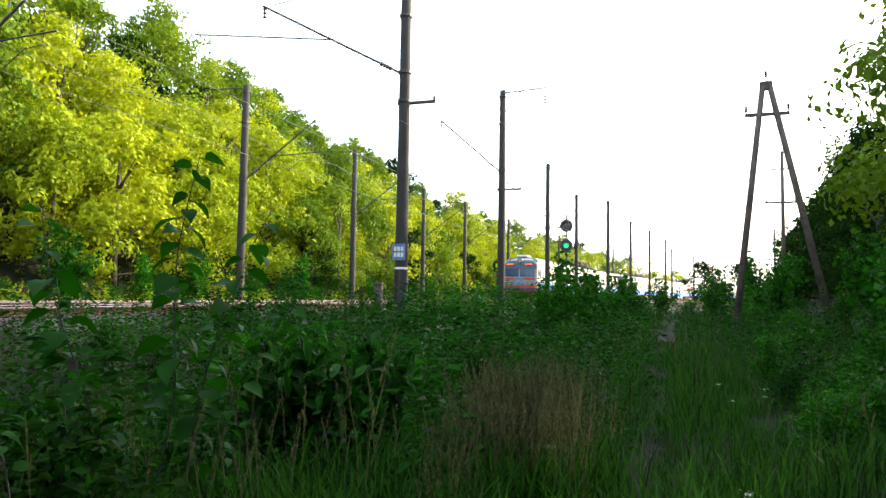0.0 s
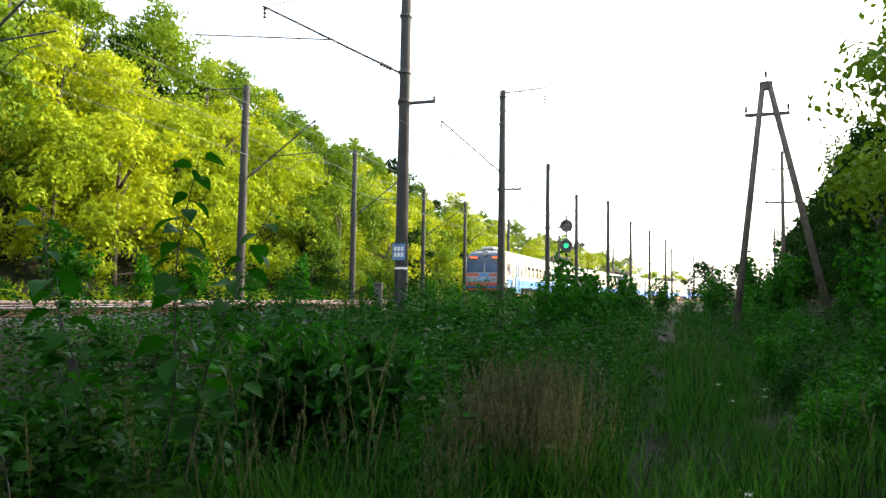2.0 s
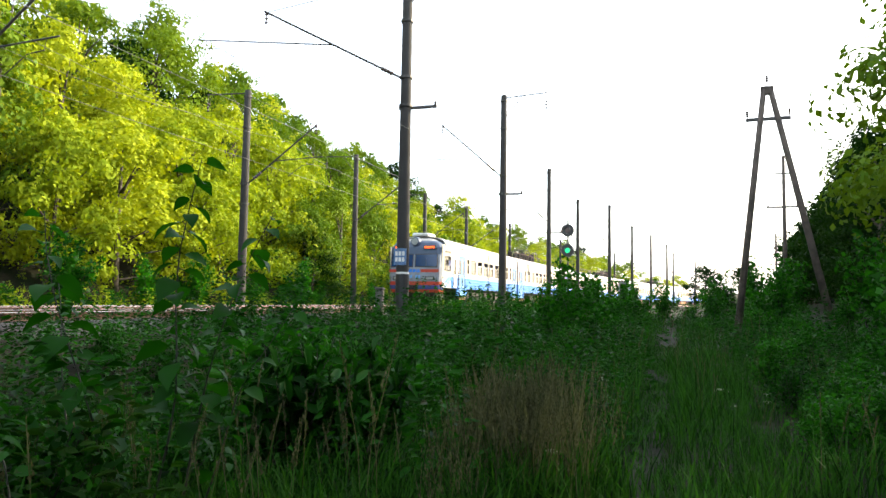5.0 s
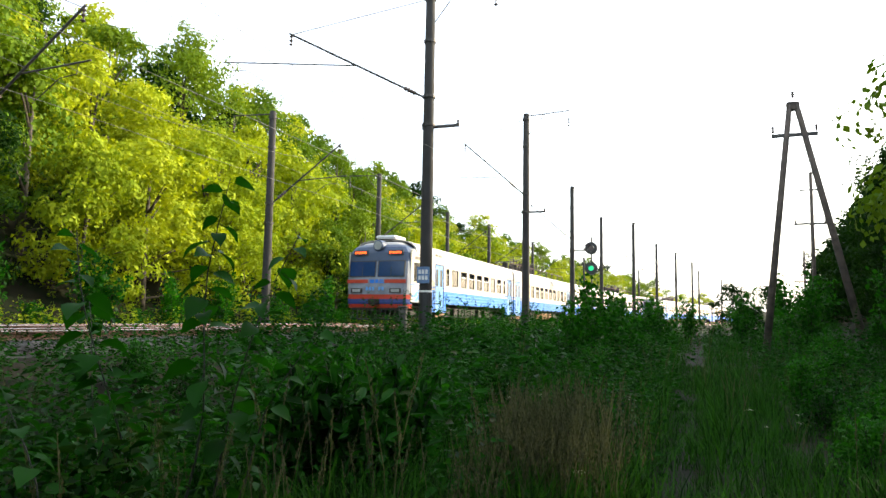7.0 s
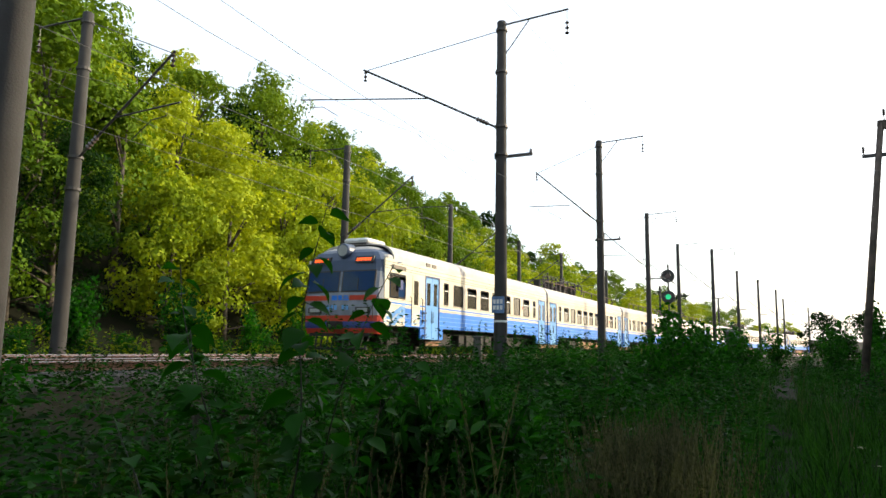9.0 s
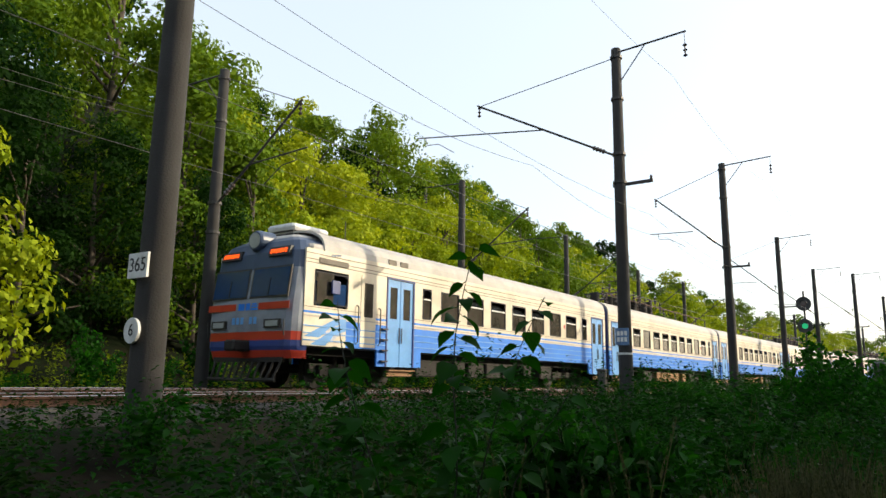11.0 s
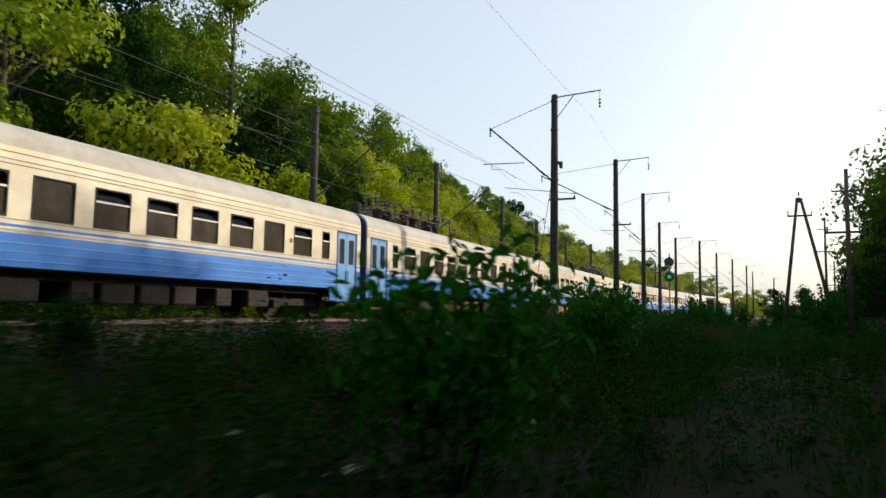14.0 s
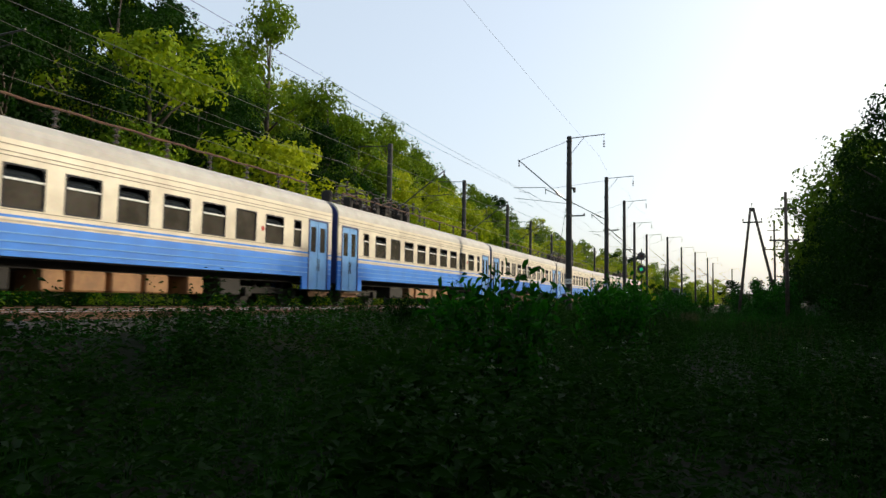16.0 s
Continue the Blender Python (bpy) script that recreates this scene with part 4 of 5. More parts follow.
# ---- plants
def tree(seed, h, r, n, leaf, material, label, lobes=16, base=0.25, name="tree", group="trees of the cutting", clump=0.34):
    """Tapered trunk, limbs and a crown of many leaves in uneven lobes."""
    rng = np.random.default_rng(seed)
    ob = thing(name, label, "tree", group)
    lean = rng.normal(0, 0.03, 2) * h
    tr = Mesh()
    tr.tube([(0, 0, -0.5), (lean[0] * 0.3, lean[1] * 0.3, h * 0.35), (lean[0], lean[1], h * 0.85)], [0.022 * h, 0.016 * h, 0.003 * h], 8)
    pts, outs = [], []
    for i in range(lobes):
        a = rng.uniform(0, 2 * math.pi)
        k = (i + 0.5) / lobes
        z = h * (base + (0.93 - base) * k)
        prof = math.sin(math.pi * min(1, 0.18 + 0.82 * k) ** 0.8) ** 0.6
        rad = r * prof * rng.uniform(0.42, 0.88)
        c = np.array([rad * math.cos(a) + lean[0] * k, rad * math.sin(a) + lean[1] * k, z])
        s = r * rng.uniform(0.27, 0.44) * (0.75 + 0.25 * prof)
        if i % 2 == 0:
            tr.tube([(lean[0] * k * 0.6, lean[1] * k * 0.6, z * 0.72), tuple((c + np.array([lean[0] * k * 0.6, lean[1] * k * 0.6, z * 0.78])) / 2), tuple(c)], [0.008 * h, 0.005 * h, 0.002 * h], 5)
        # leaves gather in separate clumps on the lobe, with gaps between them, and a few fill its inside
        k2 = 12
        m = max(6, int(n / lobes / k2))
        sub = rng.normal(size=(k2, 3))
        sub[:, 2] = np.abs(sub[:, 2]) * 0.95 - 0.18
        sub /= np.linalg.norm(sub, axis=1)[:, None]
        heart = c + sub * (s * rng.uniform(0.62, 1.0, k2))[:, None] * np.array([1, 1, 0.85])
        away = rng.normal(size=(k2 * m, 3)) * np.array([1, 1, 0.7])
        away[:, 2] += 0.35
        p = np.repeat(heart, m, axis=0) + away / (np.linalg.norm(away, axis=1)[:, None] + 1e-6) * np.clip(rng.normal(0.95, 0.2, k2 * m), 0.3, 1.25)[:, None] * s * clump
        o = away / np.linalg.norm(away, axis=1)[:, None] + np.repeat(sub, m, axis=0) * 0.6
        inside = c + rng.normal(size=(m * 2, 3)) * s * 0.33
        pts.append(np.concatenate([p, inside]))
        outs.append(np.concatenate([o, inside - c]))
    outs = np.concatenate(outs)
    outs /= np.linalg.norm(outs, axis=1)[:, None] + 1e-9
    v, q = leaf_quads(np.concatenate(pts), leaf, rng, outward=outs)
    part("trunk", tr, M_BARK, ob, smooth=True)
    cr = new("crown", raw_mesh("crown", v, q, material))
    cr.parent = ob
    return ob


def bush(seed, h, r, n, leaf, material, label, name="bush", group="bushes", stems=9, aspect=0.62):
    """Many-stemmed shrub: stems fan out, leaves sit along the upper stems."""
    rng = np.random.default_rng(seed)
    ob = thing(name, label, "bush", group)
    st = Mesh()
    pts = []
    for i in range(stems):
        a = rng.uniform(0, 2 * math.pi)
        sp = r * rng.uniform(0.15, 0.95)
        hh = h * rng.uniform(0.6, 1.0) * (1 - 0.25 * (sp / r) ** 2)
        tip = np.array([sp * math.cos(a), sp * math.sin(a), hh])
        mid = np.array([tip[0] * 0.45, tip[1] * 0.45, hh * 0.55])
        stem = [(tip[0] * 0.1, tip[1] * 0.1, -0.1), tuple(mid), tuple(tip)]
        if name == "tall_weed":
            part("stem", Mesh().tube(stem, [0.014, 0.010, 0.004], 5), M_STEM, ob)
        else:
            st.tube(stem, [0.018, 0.012, 0.004], 5)
        m = int(n / stems)
        t = rng.uniform(0.15, 1.0, m) ** 0.8
        base = np.where(t[:, None] < 0.5, mid * (t[:, None] * 2), mid + (tip - mid) * (t[:, None] * 2 - 1))
        off = rng.normal(size=(m, 3)) * np.array([1, 1, 0.8]) * (r * 0.20 * (1.25 - 0.7 * t))[:, None]
        pts.append(base + off)
    p = np.concatenate(pts)
    p[:, 2] = np.maximum(p[:, 2], 0.05)
    v, q = leaf_quads(p, leaf, rng, droop=0.35, up=0.9, aspect=aspect, near=aspect < 0.5)
    if st.v:
        part("woody_base", st, M_STEM, ob)
    lv = new("foliage", raw_mesh("foliage", v, q, material))
    lv.parent = ob
    return ob


def sprout(seed, h, pairs, leaf, label, lean=(0.1, 0.0), material=None):
    """A single tall stem with broad rounded leaves in two rows."""
    rng = np.random.default_rng(seed)
    ob = thing("sapling", label, "plant", "saplings")
    wob = rng.uniform(-1, 1, (2, 2)) * 0.05 * h

    def axis(k):
        return Vector((lean[0] * h * k * k + wob[0][0] * math.sin(5 * k) + wob[1][0] * math.sin(11 * k) * 0.5,
                       lean[1] * h * k * k + wob[0][1] * math.sin(6 * k), h * k))
    steps = [i / 9 for i in range(10)]
    part("stem", Mesh().tube([axis(k) for k in steps], [0.008 * (1.05 - k * 0.8) for k in steps], 6), M_STEM, ob)
    az = rng.uniform(0, 6.28)
    for i in range(pairs):
        k = 0.38 + 0.62 * (i + 0.5) / pairs
        az += 2.4 + rng.uniform(-0.5, 0.5)
        s = leaf * rng.uniform(0.7, 1.25) * (1.1 - 0.2 * k)
        d = Vector((math.cos(az), math.sin(az), rng.uniform(-0.75, 0.15))).normalized()
        side = Matrix.Rotation(rng.uniform(-0.7, 0.7), 3, d) @ d.cross(Vector((0, 0, 1))).normalized()
        up = side.cross(d)
        base = axis(k)
        foot = base + d * 0.22 * s
        m = Mesh().tube([base, foot], 0.0022, 4)
        rows = [(0.0, 0.02, 0.0), (0.12, 0.24, 0.03), (0.36, 0.34, 0.04), (0.62, 0.26, 0.01), (0.84, 0.11, -0.06), (1.0, 0.005, -0.14)]
        vv = []
        for a, b, c in rows:
            for sgn in (-1, 0, 1):
                vv.append(foot + d * a * s + side * (b * s * sgn) + up * (c * s + (0.09 * s * b / 0.34 if sgn else 0)))
        m.add(vv, [(3 * j + q, 3 * j + q + 1, 3 * j + q + 4, 3 * j + q + 3) for j in range(5) for q in (0, 1)])
        part("leaf", m, material or L_WEED, ob, smooth=True)
    return ob


def scatter(name, label, category, templates, places, material, parent=None):
    """One mesh of many small plants: templates are (verts, quads), places are (x, y, z, turn, size)."""
    vs, qs, k = [], [], 0
    for i, (x, y, z, a, s) in enumerate(places):
        v, q = templates[i % len(templates)]
        c, sn = math.cos(a) * s, math.sin(a) * s
        w = np.empty_like(v)
        w[:, 0] = v[:, 0] * c - v[:, 1] * sn + x
        w[:, 1] = v[:, 0] * sn + v[:, 1] * c + y
        w[:, 2] = v[:, 2] * s + z
        vs.append(w)
        qs.append(q + k)
        k += len(v)
    ob = new(name, raw_mesh(name, np.concatenate(vs), np.concatenate(qs), material))
    return tagged(ob, label, category, kind="stuff")


def tuft(seed, n, h, spread, width, curl=0.5):
    """Grass blades as bent strips."""
    rng = np.random.default_rng(seed)
    v, q = [], []
    for i in range(n):
        a, b = rng.uniform(0, 2 * math.pi), rng.uniform(0, 2 * math.pi)
        rr = spread * math.sqrt(rng.uniform())
        x, y = rr * math.cos(b), rr * math.sin(b)
        hh = h * rng.uniform(0.45, 1.0)
        out = curl * hh * rng.uniform(0.2, 1.0)
        w = width * rng.uniform(0.6, 1.2)
        px, py = -math.sin(a) * w / 2, math.cos(a) * w / 2
        k = len(v)
        for t, ww in ((0, 1.0), (0.45, 0.9), (0.8, 0.55), (1.0, 0.08)):
            cx, cy = x + math.cos(a) * out * t * t, y + math.sin(a) * out * t * t
            z = hh * (t - 0.18 * curl * t * t)
            v += [(cx - px * ww, cy - py * ww, z), (cx + px * ww, cy + py * ww, z)]
        q += [(k + 2 * j, k + 2 * j + 1, k + 2 * j + 3, k + 2 * j + 2) for j in range(3)]
    return np.array(v), np.array(q)


def seed_stalks(seed, n, h, spread):
    """Thin stalks with feathery heads."""
    rng = np.random.default_rng(seed)
    v, q = [], []
    for i in range(n):
        b = rng.uniform(0, 2 * math.pi)
        rr = spread * math.sqrt(rng.uniform())
        x, y = rr * math.cos(b), rr * math.sin(b)
        hh = h * rng.uniform(0.65, 1.0)
        a = rng.uniform(0, 2 * math.pi)
        out = 0.16 * hh
        w = 0.0022
        k = len(v)
        for t in (0, 0.5, 1.0):
            cx, cy = x + math.cos(a) * out * t * t, y + math.sin(a) * out * t * t
            v += [(cx - w, cy, hh * t), (cx + w, cy, hh * t)]
        q += [(k, k + 1, k + 3, k + 2), (k + 2, k + 3, k + 5, k + 4)]
        for j in range(15):
            t = 0.72 + 0.29 * j / 15
            cx, cy, z = x + math.cos(a) * out * t * t, y + math.sin(a) * out * t * t, hh * t
            s = 0.0115 * (1.2 - 0.6 * j / 15)
            e = rng.uniform(0, 2 * math.pi)
            k = len(v)
            v += [(cx, cy, z), (cx + s * math.cos(e), cy + s * math.sin(e), z + s), (cx + 0.3 * s * math.cos(e), cy + 0.3 * s * math.sin(e), z + 2.2 * s), (cx - 0.4 * s * math.sin(e), cy + 0.4 * s * math.cos(e), z + s)]
            q += [(k, k + 1, k + 2, k + 3)]
    return np.array(v), np.array(q)


def weed(seed, h, n, leaf, spread=0.06):
    """A leafy weed: leaves climb a short stem and shrink to the tip."""
    rng = np.random.default_rng(seed)
    t = rng.uniform(0.05, 1.0, n)
    a = rng.uniform(0, 2 * math.pi, n)
    rad = (spread + 0.22 * h * (1 - t) * rng.uniform(0.3, 1, n))
    c = np.stack([rad * np.cos(a), rad * np.sin(a), h * t], 1)
    d = np.stack([np.cos(a), np.sin(a), rng.uniform(-0.5, 0.35, n)], 1)
    d /= np.linalg.norm(d, axis=1)[:, None]
    side = np.cross(d, np.array([0, 0, 1.0]) + rng.normal(size=(n, 3)) * 0.7)
    side /= np.linalg.norm(side, axis=1)[:, None]
    top = np.cross(side, d)
    s = (leaf * (1.25 - 0.75 * t) * rng.uniform(0.7, 1.25, n))[:, None]
    return folded_leaves(c, d, side, top, s, 0.44)


def build_woods():
    rng, pick = np.random.default_rng(11), np.random.default_rng(12)
    lab = ["leafy tree with a yellow-green crown on the bank", "dense green deciduous tree on the wooded slope", "dark green tree on the bank with shade put into its leaf colour"]
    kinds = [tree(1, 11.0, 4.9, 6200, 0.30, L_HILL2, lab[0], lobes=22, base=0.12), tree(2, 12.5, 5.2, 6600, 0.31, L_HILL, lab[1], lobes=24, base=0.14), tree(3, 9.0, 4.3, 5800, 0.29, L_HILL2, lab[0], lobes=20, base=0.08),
             tree(4, 12.0, 4.7, 6200, 0.30, L_HILL, lab[1], lobes=26, base=0.16), tree(5, 12.5, 4.9, 8400, 0.25, L_DARK_SHADE, lab[2], lobes=24, base=0.06),
             tree(6, 12.5, 4.7, 11000, 0.21, L_DARK_SHADE, lab[2], lobes=34, base=0.05, clump=0.34),
             tree(7, 11.5, 4.9, 2300, 0.48, L_HILL2, lab[0], lobes=18, base=0.12), tree(8, 12.5, 5.0, 2400, 0.48, L_HILL, lab[1], lobes=18, base=0.12), tree(9, 12.5, 4.9, 2500, 0.50, L_DARK_SHADE, lab[2], lobes=18, base=0.06)]
    thin = {0: 6, 2: 6, 1: 7, 3: 7, 4: 8, 5: 8}
    used = set()

    def put(k, x, y, s, sink=0.4):
        if y > 96 or y < -9 or x < -48:
            k = thin[k]
        m = pose(x, y, land(x, y) - sink, 0, 0, rng.uniform(0, 360)) @ Matrix.Diagonal((s, s, s * rng.uniform(0.9, 1.12), 1))
        if k in used:
            copy_thing(kinds[k], m)
        else:
            kinds[k].matrix_basis = m
            used.add(k)
    # left bank: rows up the slope
    for row, (u, step, lo, hi) in enumerate(((-27.0, 4.2, 0.6, 0.9), (-31, 4.6, 0.8, 1.1), (-36.5, 5.6, 0.9, 1.2), (-43, 6.6, 0.95, 1.25), (-51, 8.0, 1.0, 1.3), (-61, 10, 1.05, 1.35), (-71, 13, 1.1, 1.4))):
        y = -12.0 + row * 3.0
        while y < 262:
            x = u + bend(y) + rng.uniform(-1.6, 1.6)
            k = int(rng.choice([0, 1, 2, 3], p=[0.35, 0.2, 0.3, 0.15])) if row < 3 else int(rng.choice([1, 3, 0, 4], p=[0.4, 0.35, 0.15, 0.1]))
            if row < 2 and rng.uniform() < 0.08:
                k = 4
            # lit stretch of the slope: sunlight is put in as bright-leaved trees
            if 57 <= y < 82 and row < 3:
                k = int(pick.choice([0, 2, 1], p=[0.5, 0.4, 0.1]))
            # nearer slope: its shade is put in as mostly dark-leaved trees
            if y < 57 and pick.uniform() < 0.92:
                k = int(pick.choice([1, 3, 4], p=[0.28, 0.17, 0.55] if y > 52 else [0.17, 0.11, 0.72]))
            put(k, x, y + rng.uniform(-1.4, 1.4), rng.uniform(lo, hi) * (1.2 if y < 58 else 1.0 if y < 75 else 0.92 if row < 3 else 1.04))
            y += step * (1.9 if y > 150 else 1.0)
    put(4, -25.6, 80.0, 0.62)
    put(4, -26.2, 84.5, 0.55)
    # two dark trees that stand above the rest
    put(4, -43.6, 82.8, 0.8, -2.0)
    put(4, -39.0, 85.0, 0.62, -5.0)
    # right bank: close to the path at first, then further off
    # the tall row from y 14 to 36 is added unseen to shade the train
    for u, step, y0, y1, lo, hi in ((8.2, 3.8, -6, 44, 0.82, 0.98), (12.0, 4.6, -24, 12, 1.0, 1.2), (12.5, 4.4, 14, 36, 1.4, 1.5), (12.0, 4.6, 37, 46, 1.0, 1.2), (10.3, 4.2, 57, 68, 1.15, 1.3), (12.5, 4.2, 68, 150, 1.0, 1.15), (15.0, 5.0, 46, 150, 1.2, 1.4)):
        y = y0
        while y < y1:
            # mostly dark crowns: their backlit shade is put into the leaf colour
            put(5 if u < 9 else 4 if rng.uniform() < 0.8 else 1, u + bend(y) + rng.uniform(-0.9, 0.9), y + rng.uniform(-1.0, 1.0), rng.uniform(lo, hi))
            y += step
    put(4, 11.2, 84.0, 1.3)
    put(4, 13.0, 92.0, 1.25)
    # unseen trees added behind, closing the cutting to cut sky light on the undergrowth
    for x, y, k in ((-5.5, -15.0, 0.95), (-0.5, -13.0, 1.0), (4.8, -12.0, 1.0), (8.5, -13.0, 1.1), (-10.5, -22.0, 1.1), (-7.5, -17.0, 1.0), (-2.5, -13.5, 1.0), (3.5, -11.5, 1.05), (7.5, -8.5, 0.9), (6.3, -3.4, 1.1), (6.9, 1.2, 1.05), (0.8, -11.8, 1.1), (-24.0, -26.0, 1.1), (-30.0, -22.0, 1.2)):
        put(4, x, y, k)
    # lone dark shrub-like tree far along the path
    put(4, 1.9, 99, 0.6)
    put(4, 5.0, 102, 0.52)


def build_bushes():
    rng = np.random.default_rng(23)
    lab = "leafy green bush in the undergrowth"
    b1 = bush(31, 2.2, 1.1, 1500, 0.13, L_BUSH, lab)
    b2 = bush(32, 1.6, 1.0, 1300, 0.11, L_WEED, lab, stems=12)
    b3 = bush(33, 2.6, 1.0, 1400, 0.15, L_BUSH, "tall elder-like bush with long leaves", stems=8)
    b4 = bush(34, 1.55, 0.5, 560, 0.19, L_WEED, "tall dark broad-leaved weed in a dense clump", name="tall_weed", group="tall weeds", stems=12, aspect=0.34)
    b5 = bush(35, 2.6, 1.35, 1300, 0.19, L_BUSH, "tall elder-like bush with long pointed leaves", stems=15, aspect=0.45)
    b6 = bush(36, 1.5, 1.1, 1300, 0.12, L_DARK_SHADE, "low bush with deep shade put into its leaf colour", stems=12)
    kinds, used = [b1, b2, b3, b4, b5, b6], set()

    def put(k, x, y, s):
        m = pose(x, y, land(x, y) - 0.05, 0, 0, rng.uniform(0, 360)) @ Matrix.Diagonal((s, s, s, 1))
        if k in used:
            copy_thing(kinds[k], m)
        else:
            kinds[k].matrix_basis = m
            used.add(k)
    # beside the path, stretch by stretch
    # foot of the embankment; low bushes here have shade put into their leaf colour
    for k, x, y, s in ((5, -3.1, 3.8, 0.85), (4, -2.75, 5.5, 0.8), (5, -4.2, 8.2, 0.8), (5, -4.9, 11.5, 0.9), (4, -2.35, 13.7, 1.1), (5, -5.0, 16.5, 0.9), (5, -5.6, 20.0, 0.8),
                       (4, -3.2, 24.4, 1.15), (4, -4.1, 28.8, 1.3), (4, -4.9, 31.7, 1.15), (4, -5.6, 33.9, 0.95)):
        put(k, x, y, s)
    # among the weeds on the embankment side
    for k, x, y, s in ((1, -3.6, 37.9, 0.6), (1, -3.9, 39.3, 0.75), (3, -3.4, 39.9, 0.9), (3, -2.85, 40.1, 0.72), (3, -3.2, 40.2, 0.98), (3, -3.05, 40.7, 0.95), (0, -3.9, 41.2, 0.62),
                       (1, -2.2, 41.8, 0.72), (0, -3.3, 43.0, 0.68), (1, -4.4, 43.6, 0.85), (1, -2.95, 44.2, 0.92), (0, -2.6, 45.6, 0.63), (0, -5.0, 46.5, 0.68), (0, -3.4, 48.0, 0.72),
                       (1, -2.4, 49.0, 0.9)):
        put(k, x, y, s)
    # further along, on the embankment side
    for k, x, y, s in ((0, -4.4, 51.0, 0.78), (0, -3.0, 52.5, 0.8), (2, -3.2, 55.5, 1.0), (0, -2.7, 57.0, 1.1), (2, -3.9, 57.5, 1.15), (2, -4.6, 58.5, 0.9), (0, -5.2, 60.0, 0.9),
                       (2, -3.4, 61.0, 1.0), (0, -6.2, 64.0, 0.9), (2, -4.6, 70.0, 1.1), (0, -6.8, 70.0, 1.0), (2, -3.7, 73.0, 1.15), (2, -3.0, 75.0, 1.2), (0, -2.4, 81.0, 1.25),
                       (2, -1.6, 87.0, 1.25)):
        put(k, x, y, s)
    # along the foot of the wooded bank
    for k, x, y, s in ((0, 0.8, 42.5, 0.62), (0, 1.35, 43.1, 0.68), (0, 2.4, 43.2, 0.8), (0, 0.95, 43.7, 0.62), (0, 1.9, 43.9, 0.74), (0, 1.5, 45.2, 0.72), (1, 0.9, 45.9, 0.8),
                       (2, 3.2, 46.5, 1.0), (0, 2.4, 47.5, 0.95), (0, 1.0, 48.4, 0.82), (2, 3.6, 50.0, 1.15), (0, 1.8, 51.0, 0.9), (2, 4.6, 54.0, 1.3), (0, 2.2, 55.0, 1.0),
                       (0, 3.0, 59.0, 1.05), (2, 5.2, 60.0, 1.35), (0, 2.3, 62.5, 1.15), (2, 3.4, 66.0, 1.2), (0, 2.4, 72.0, 1.2), (0, 3.3, 76.0, 1.5), (0, 3.8, 78.0, 1.3),
                       (2, 5.4, 80.0, 1.6), (2, 4.2, 84.0, 1.7), (2, 1.6, 84.0, 1.2), (2, 2.5, 88.0, 1.5), (0, 0.6, 92.0, 1.3)):
        put(k, x, y, s)
    # thicket on the embankment slope
    for x, y, s in ((-7.5, 42.5, 0.78), (-6.8, 42.7, 0.82), (-6.1, 42.9, 0.88), (-5.6, 44.2, 0.95), (-5.2, 45.3, 1.0), (-7.0, 45.5, 0.8), (-6.4, 47.0, 0.9), (-5.8, 48.5, 0.95),
                    (-7.4, 48.5, 0.78), (-6.9, 51.0, 0.85), (-6.2, 53.0, 0.95), (-7.6, 54.5, 0.8), (-6.6, 56.5, 0.9), (-5.0, 41.5, 0.85), (-4.5, 40.3, 0.8), (-5.6, 39.9, 0.75)):
        put(1, x, y, s)
    # scattered along the embankment and the foot of the right bank
    for i in range(70):
        y = rng.uniform(8, 110)
        u = rng.uniform(-8.2, -5.4) if i % 3 else rng.uniform(4.8, 10.5)
        # below y 33 the bushes are the kind with shade in the leaf colour
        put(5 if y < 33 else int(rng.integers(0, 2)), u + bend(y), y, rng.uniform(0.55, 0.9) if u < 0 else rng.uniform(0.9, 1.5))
    # fringe of shrubs along the far track
    for i in range(60):
        y = -5 + i * 2.4 + rng.uniform(-1, 1)
        put(0 if i % 2 else 2, -24.6 + bend(y) + rng.uniform(-0.8, 1.0), y, rng.uniform(0.9, 1.5))


def build_saplings():
    for i, (x, y, h, n, lf, lean) in enumerate(((-3.4, 38.1, 1.95, 24, 0.165, (-0.16, 0)), (-3.25, 38.35, 2.25, 32, 0.16, (0.14, 0)), (-3.2, 38.5, 1.95, 26, 0.15, (0.3, 0)), (-3.55, 38.2, 1.6, 20, 0.13, (-0.3, 0.1)),
                                               (-3.0, 38.5, 1.45, 18, 0.13, (0.3, 0)), (-3.9, 58.5, 3.0, 24, 0.2, (0.05, 0)), (-2.7, 45.5, 1.6, 18, 0.14, (0.1, 0)), (-3.1, 37.5, 1.2, 15, 0.13, (-0.3, 0)))):
        s = sprout(50 + i, h, n, lf, "young sapling with broad rounded green leaves", lean)
        s.matrix_basis = pose(x, y, land(x, y) - 0.02)


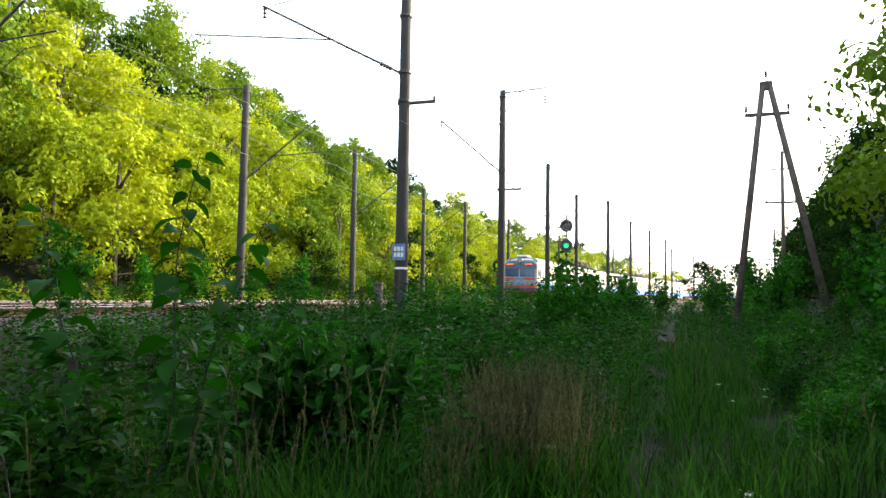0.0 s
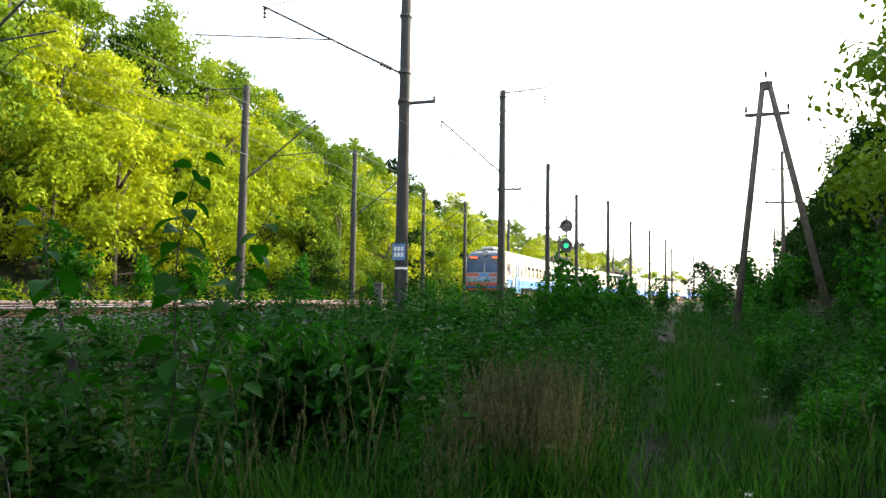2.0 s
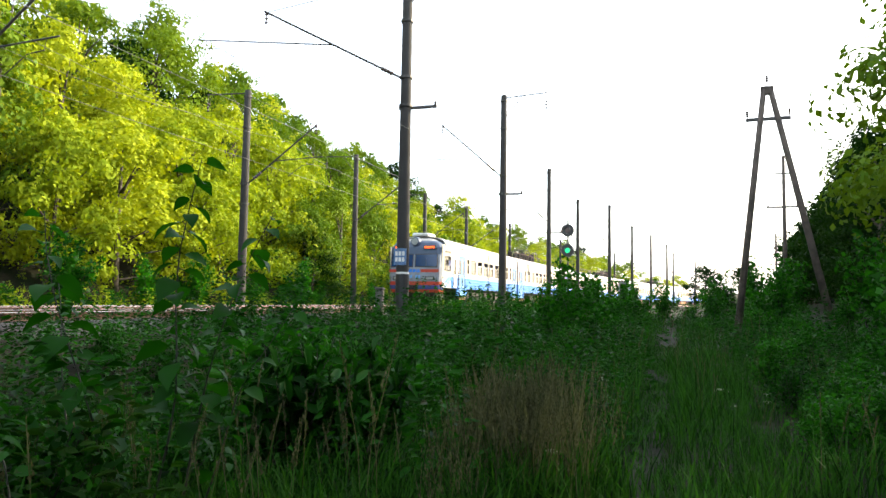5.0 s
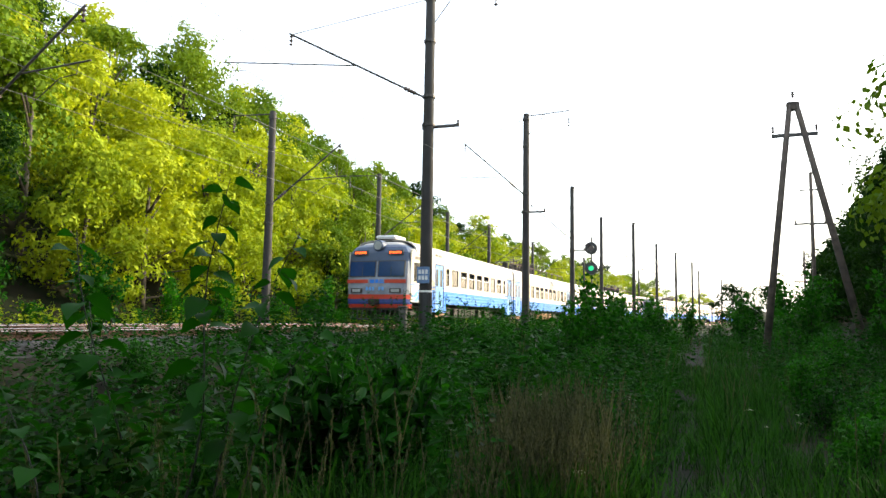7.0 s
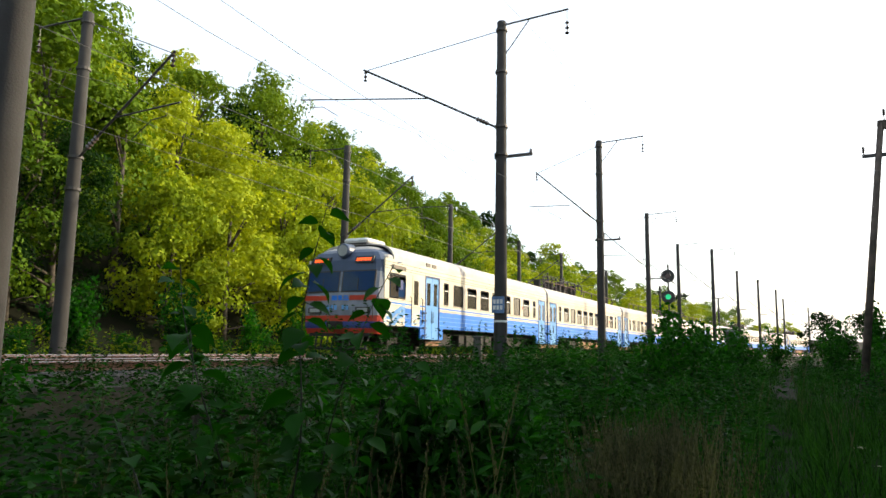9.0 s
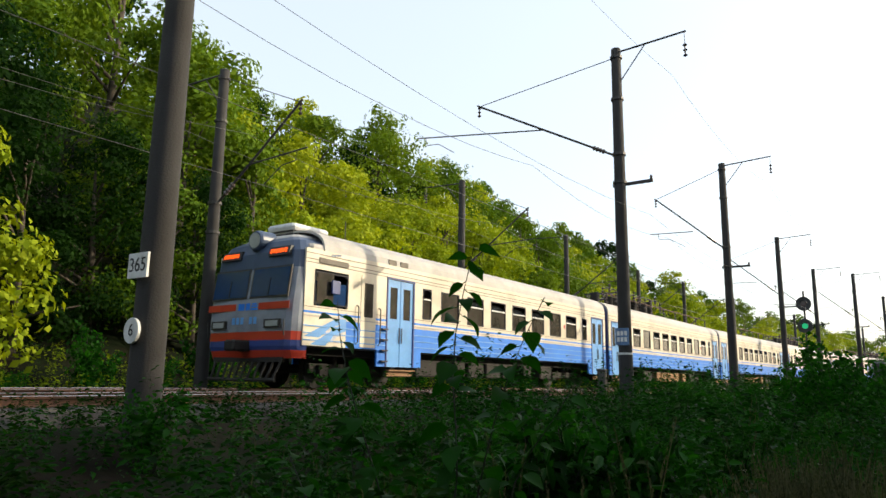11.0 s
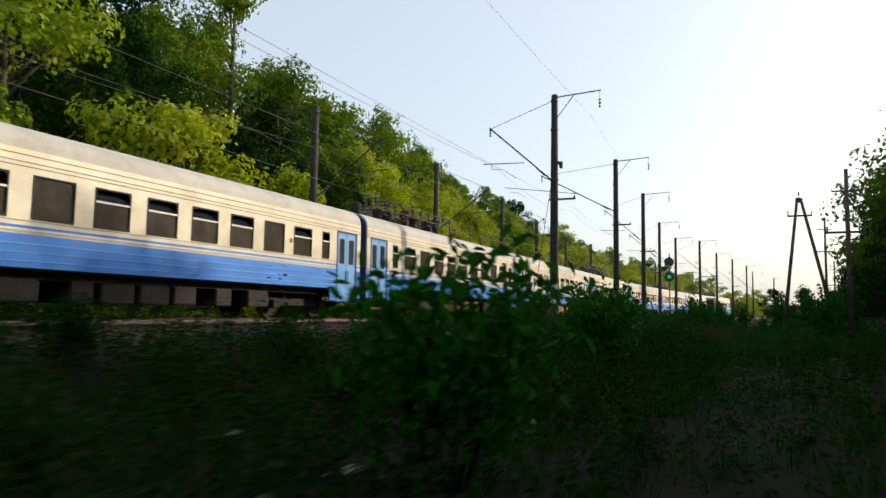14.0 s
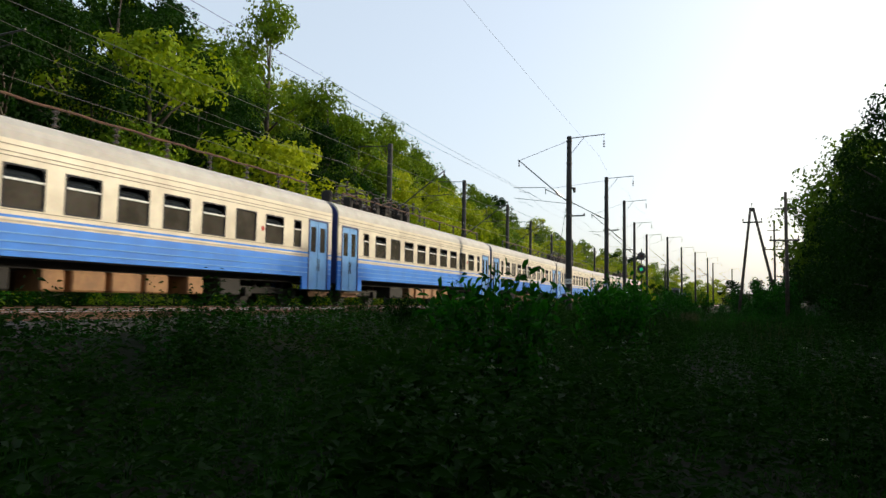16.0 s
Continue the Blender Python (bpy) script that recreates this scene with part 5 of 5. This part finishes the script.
def build_grass():
    rng = np.random.default_rng(77)

    def field(n, y0, y1, x0, x1, size, keep):
        out = []
        while len(out) < n:
            x, y = rng.uniform(x0, x1), rng.uniform(y0, y1)
            if keep(x, y):
                lush = 0.62 + 0.62 * max(0.0, min(1.0, 0.5 + 1.1 * noise.noise((x * 0.75, y * 0.55, 7.0))))
                out.append((x, y, land(x, y) - 0.02, rng.uniform(0, 6.28), size * lush * rng.uniform(0.65, 1.2)))
        return out
    trail = lambda y: -0.95 + 0.14 * math.sin(y * 0.45)
    off_path = lambda x, y: abs(x - trail(y)) > 0.30
    tufts = [tuft(k, 18, 0.62, 0.15, 0.0125, 0.75) for k in range(5)]
    low = [tuft(20 + k, 13, 0.24, 0.18, 0.013, 0.9) for k in range(4)]
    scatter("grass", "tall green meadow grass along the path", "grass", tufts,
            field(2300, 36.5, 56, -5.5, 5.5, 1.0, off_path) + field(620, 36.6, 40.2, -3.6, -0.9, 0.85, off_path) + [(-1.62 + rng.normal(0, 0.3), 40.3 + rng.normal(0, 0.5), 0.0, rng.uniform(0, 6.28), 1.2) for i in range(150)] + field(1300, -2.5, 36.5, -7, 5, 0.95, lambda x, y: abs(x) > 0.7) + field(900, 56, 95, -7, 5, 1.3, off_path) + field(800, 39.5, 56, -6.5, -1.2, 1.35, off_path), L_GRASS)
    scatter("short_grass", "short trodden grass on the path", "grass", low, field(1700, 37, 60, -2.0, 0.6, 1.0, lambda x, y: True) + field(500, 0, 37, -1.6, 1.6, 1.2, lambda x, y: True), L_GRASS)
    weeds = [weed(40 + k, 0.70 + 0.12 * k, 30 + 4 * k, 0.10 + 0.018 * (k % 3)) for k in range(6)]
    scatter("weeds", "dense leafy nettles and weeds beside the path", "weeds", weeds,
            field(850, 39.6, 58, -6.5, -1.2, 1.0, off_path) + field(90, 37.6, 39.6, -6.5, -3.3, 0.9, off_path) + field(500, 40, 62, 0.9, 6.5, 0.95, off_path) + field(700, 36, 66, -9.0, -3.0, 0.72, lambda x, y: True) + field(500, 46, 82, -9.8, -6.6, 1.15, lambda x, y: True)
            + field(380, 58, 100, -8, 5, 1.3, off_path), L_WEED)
    # undergrowth near the start of the path: its shade is put in as leaf colour
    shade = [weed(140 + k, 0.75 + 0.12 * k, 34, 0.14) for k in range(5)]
    scatter("nettles", "dense nettles with tree shade put into their leaf colour", "weeds", shade,
            field(420, 33.5, 38.2, -9.0, -2.4, 0.8, lambda x, y: True) + field(700, -2.4, 9, -7.5, 3.0, 0.85, lambda x, y: y > 0.2 or abs(x) > 0.8) + field(1900, -4.2, 34, -8.6, -1.0, 0.95, lambda x, y: True) + field(700, -3.6, 36, 0.8, 7, 0.9, lambda x, y: True) + field(300, -3.0, 35, -1.1, 0.9, 0.6, lambda x, y: True) + field(420, -3.6, 9, -1.4, 4.0, 0.62, lambda x, y: True), L_DARK_SHADE)
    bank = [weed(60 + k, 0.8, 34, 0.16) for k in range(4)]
    # the bright leaf colour stands for sun on this fringe
    scatter("bank_weeds", "rough weeds at the foot of the wooded slope, sunlight put into their leaf colour", "weeds", bank, field(1600, -6, 130, -28.0, -22.2, 1.0, lambda x, y: True), L_HILL2)
    # same plants as on the far bank, in the green that carries shade
    scatter("trackside_weeds", "low weeds beside the near track, shade put into their leaf colour", "weeds", bank, field(1300, -4, 110, -9.75, -7.2, 0.62, lambda x, y: True), L_WEED)
    # these weeds carry shade in their dark leaf colour too
    scatter("verge_weeds", "low weeds on the shoulder of the ballast, shade put into their leaf colour", "weeds", shade, field(1300, -5, 62, -10.35, -9.2, 0.62, lambda x, y: True), L_DARK_SHADE)
    stalks = [seed_stalks(80 + k, 34, 1.05, 0.22) for k in range(4)]
    dense = [(-1.62 + rng.normal(0, 0.26), 40.4 + rng.normal(0, 0.5), 0.0, rng.uniform(0, 6.28), rng.uniform(0.8, 1.08)) for i in range(34)]
    scatter("dry_seed_grass", "tuft of dry reddish-brown seeding grass", "grass", stalks,
            dense, L_SEED)
    loose = [seed_stalks(180 + k, 5, 0.95, 0.20) for k in range(5)]
    scatter("loose_seed_grass", "scattered thin beige seeding grass stalks", "grass", loose,
            field(110, 39, 60, -6.8, 3.5, 1.1, off_path) + field(40, 37.5, 41, -4.8, -2.2, 1.0, off_path) + field(60, 3, 34, -5, 3, 1.0, lambda x, y: abs(x) > 0.8), L_SEED)
    um = []
    for k in range(3):
        r2 = np.random.default_rng(90 + k)
        c = r2.normal(size=(26, 3)) * np.array([0.035, 0.035, 0.008]) + np.array([0, 0, 0.8])
        um.append(leaf_quads(c, 0.02, r2, up=3))
    scatter("white_flowers", "small white umbel flowers in the grass", "flowers", um, field(26, 39.0, 46, -3.5, 1.5, 0.7, off_path) + field(60, 1.5, 12, -4, 2.5, 0.8, lambda x, y: abs(x) > 0.6), L_FLOWER)
    # trodden strip
    m = Mesh()
    ys = [36.0 + 0.6 * i for i in range(34)]
    m.add([(trail(y) + dx, y, land(trail(y) + dx, y) + 0.012) for y in ys for dx in (-0.16, 0.16)], [(2 * j, 2 * j + 1, 2 * j + 3, 2 * j + 2) for j in range(len(ys) - 1)])
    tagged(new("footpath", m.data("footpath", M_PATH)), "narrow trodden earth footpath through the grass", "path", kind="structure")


build_ground()
build_track()
build_masts()
build_wires()
build_poles()
build_signal()
train_cars = build_train()
build_woods()
build_bushes()
build_saplings()
build_grass()
motions()
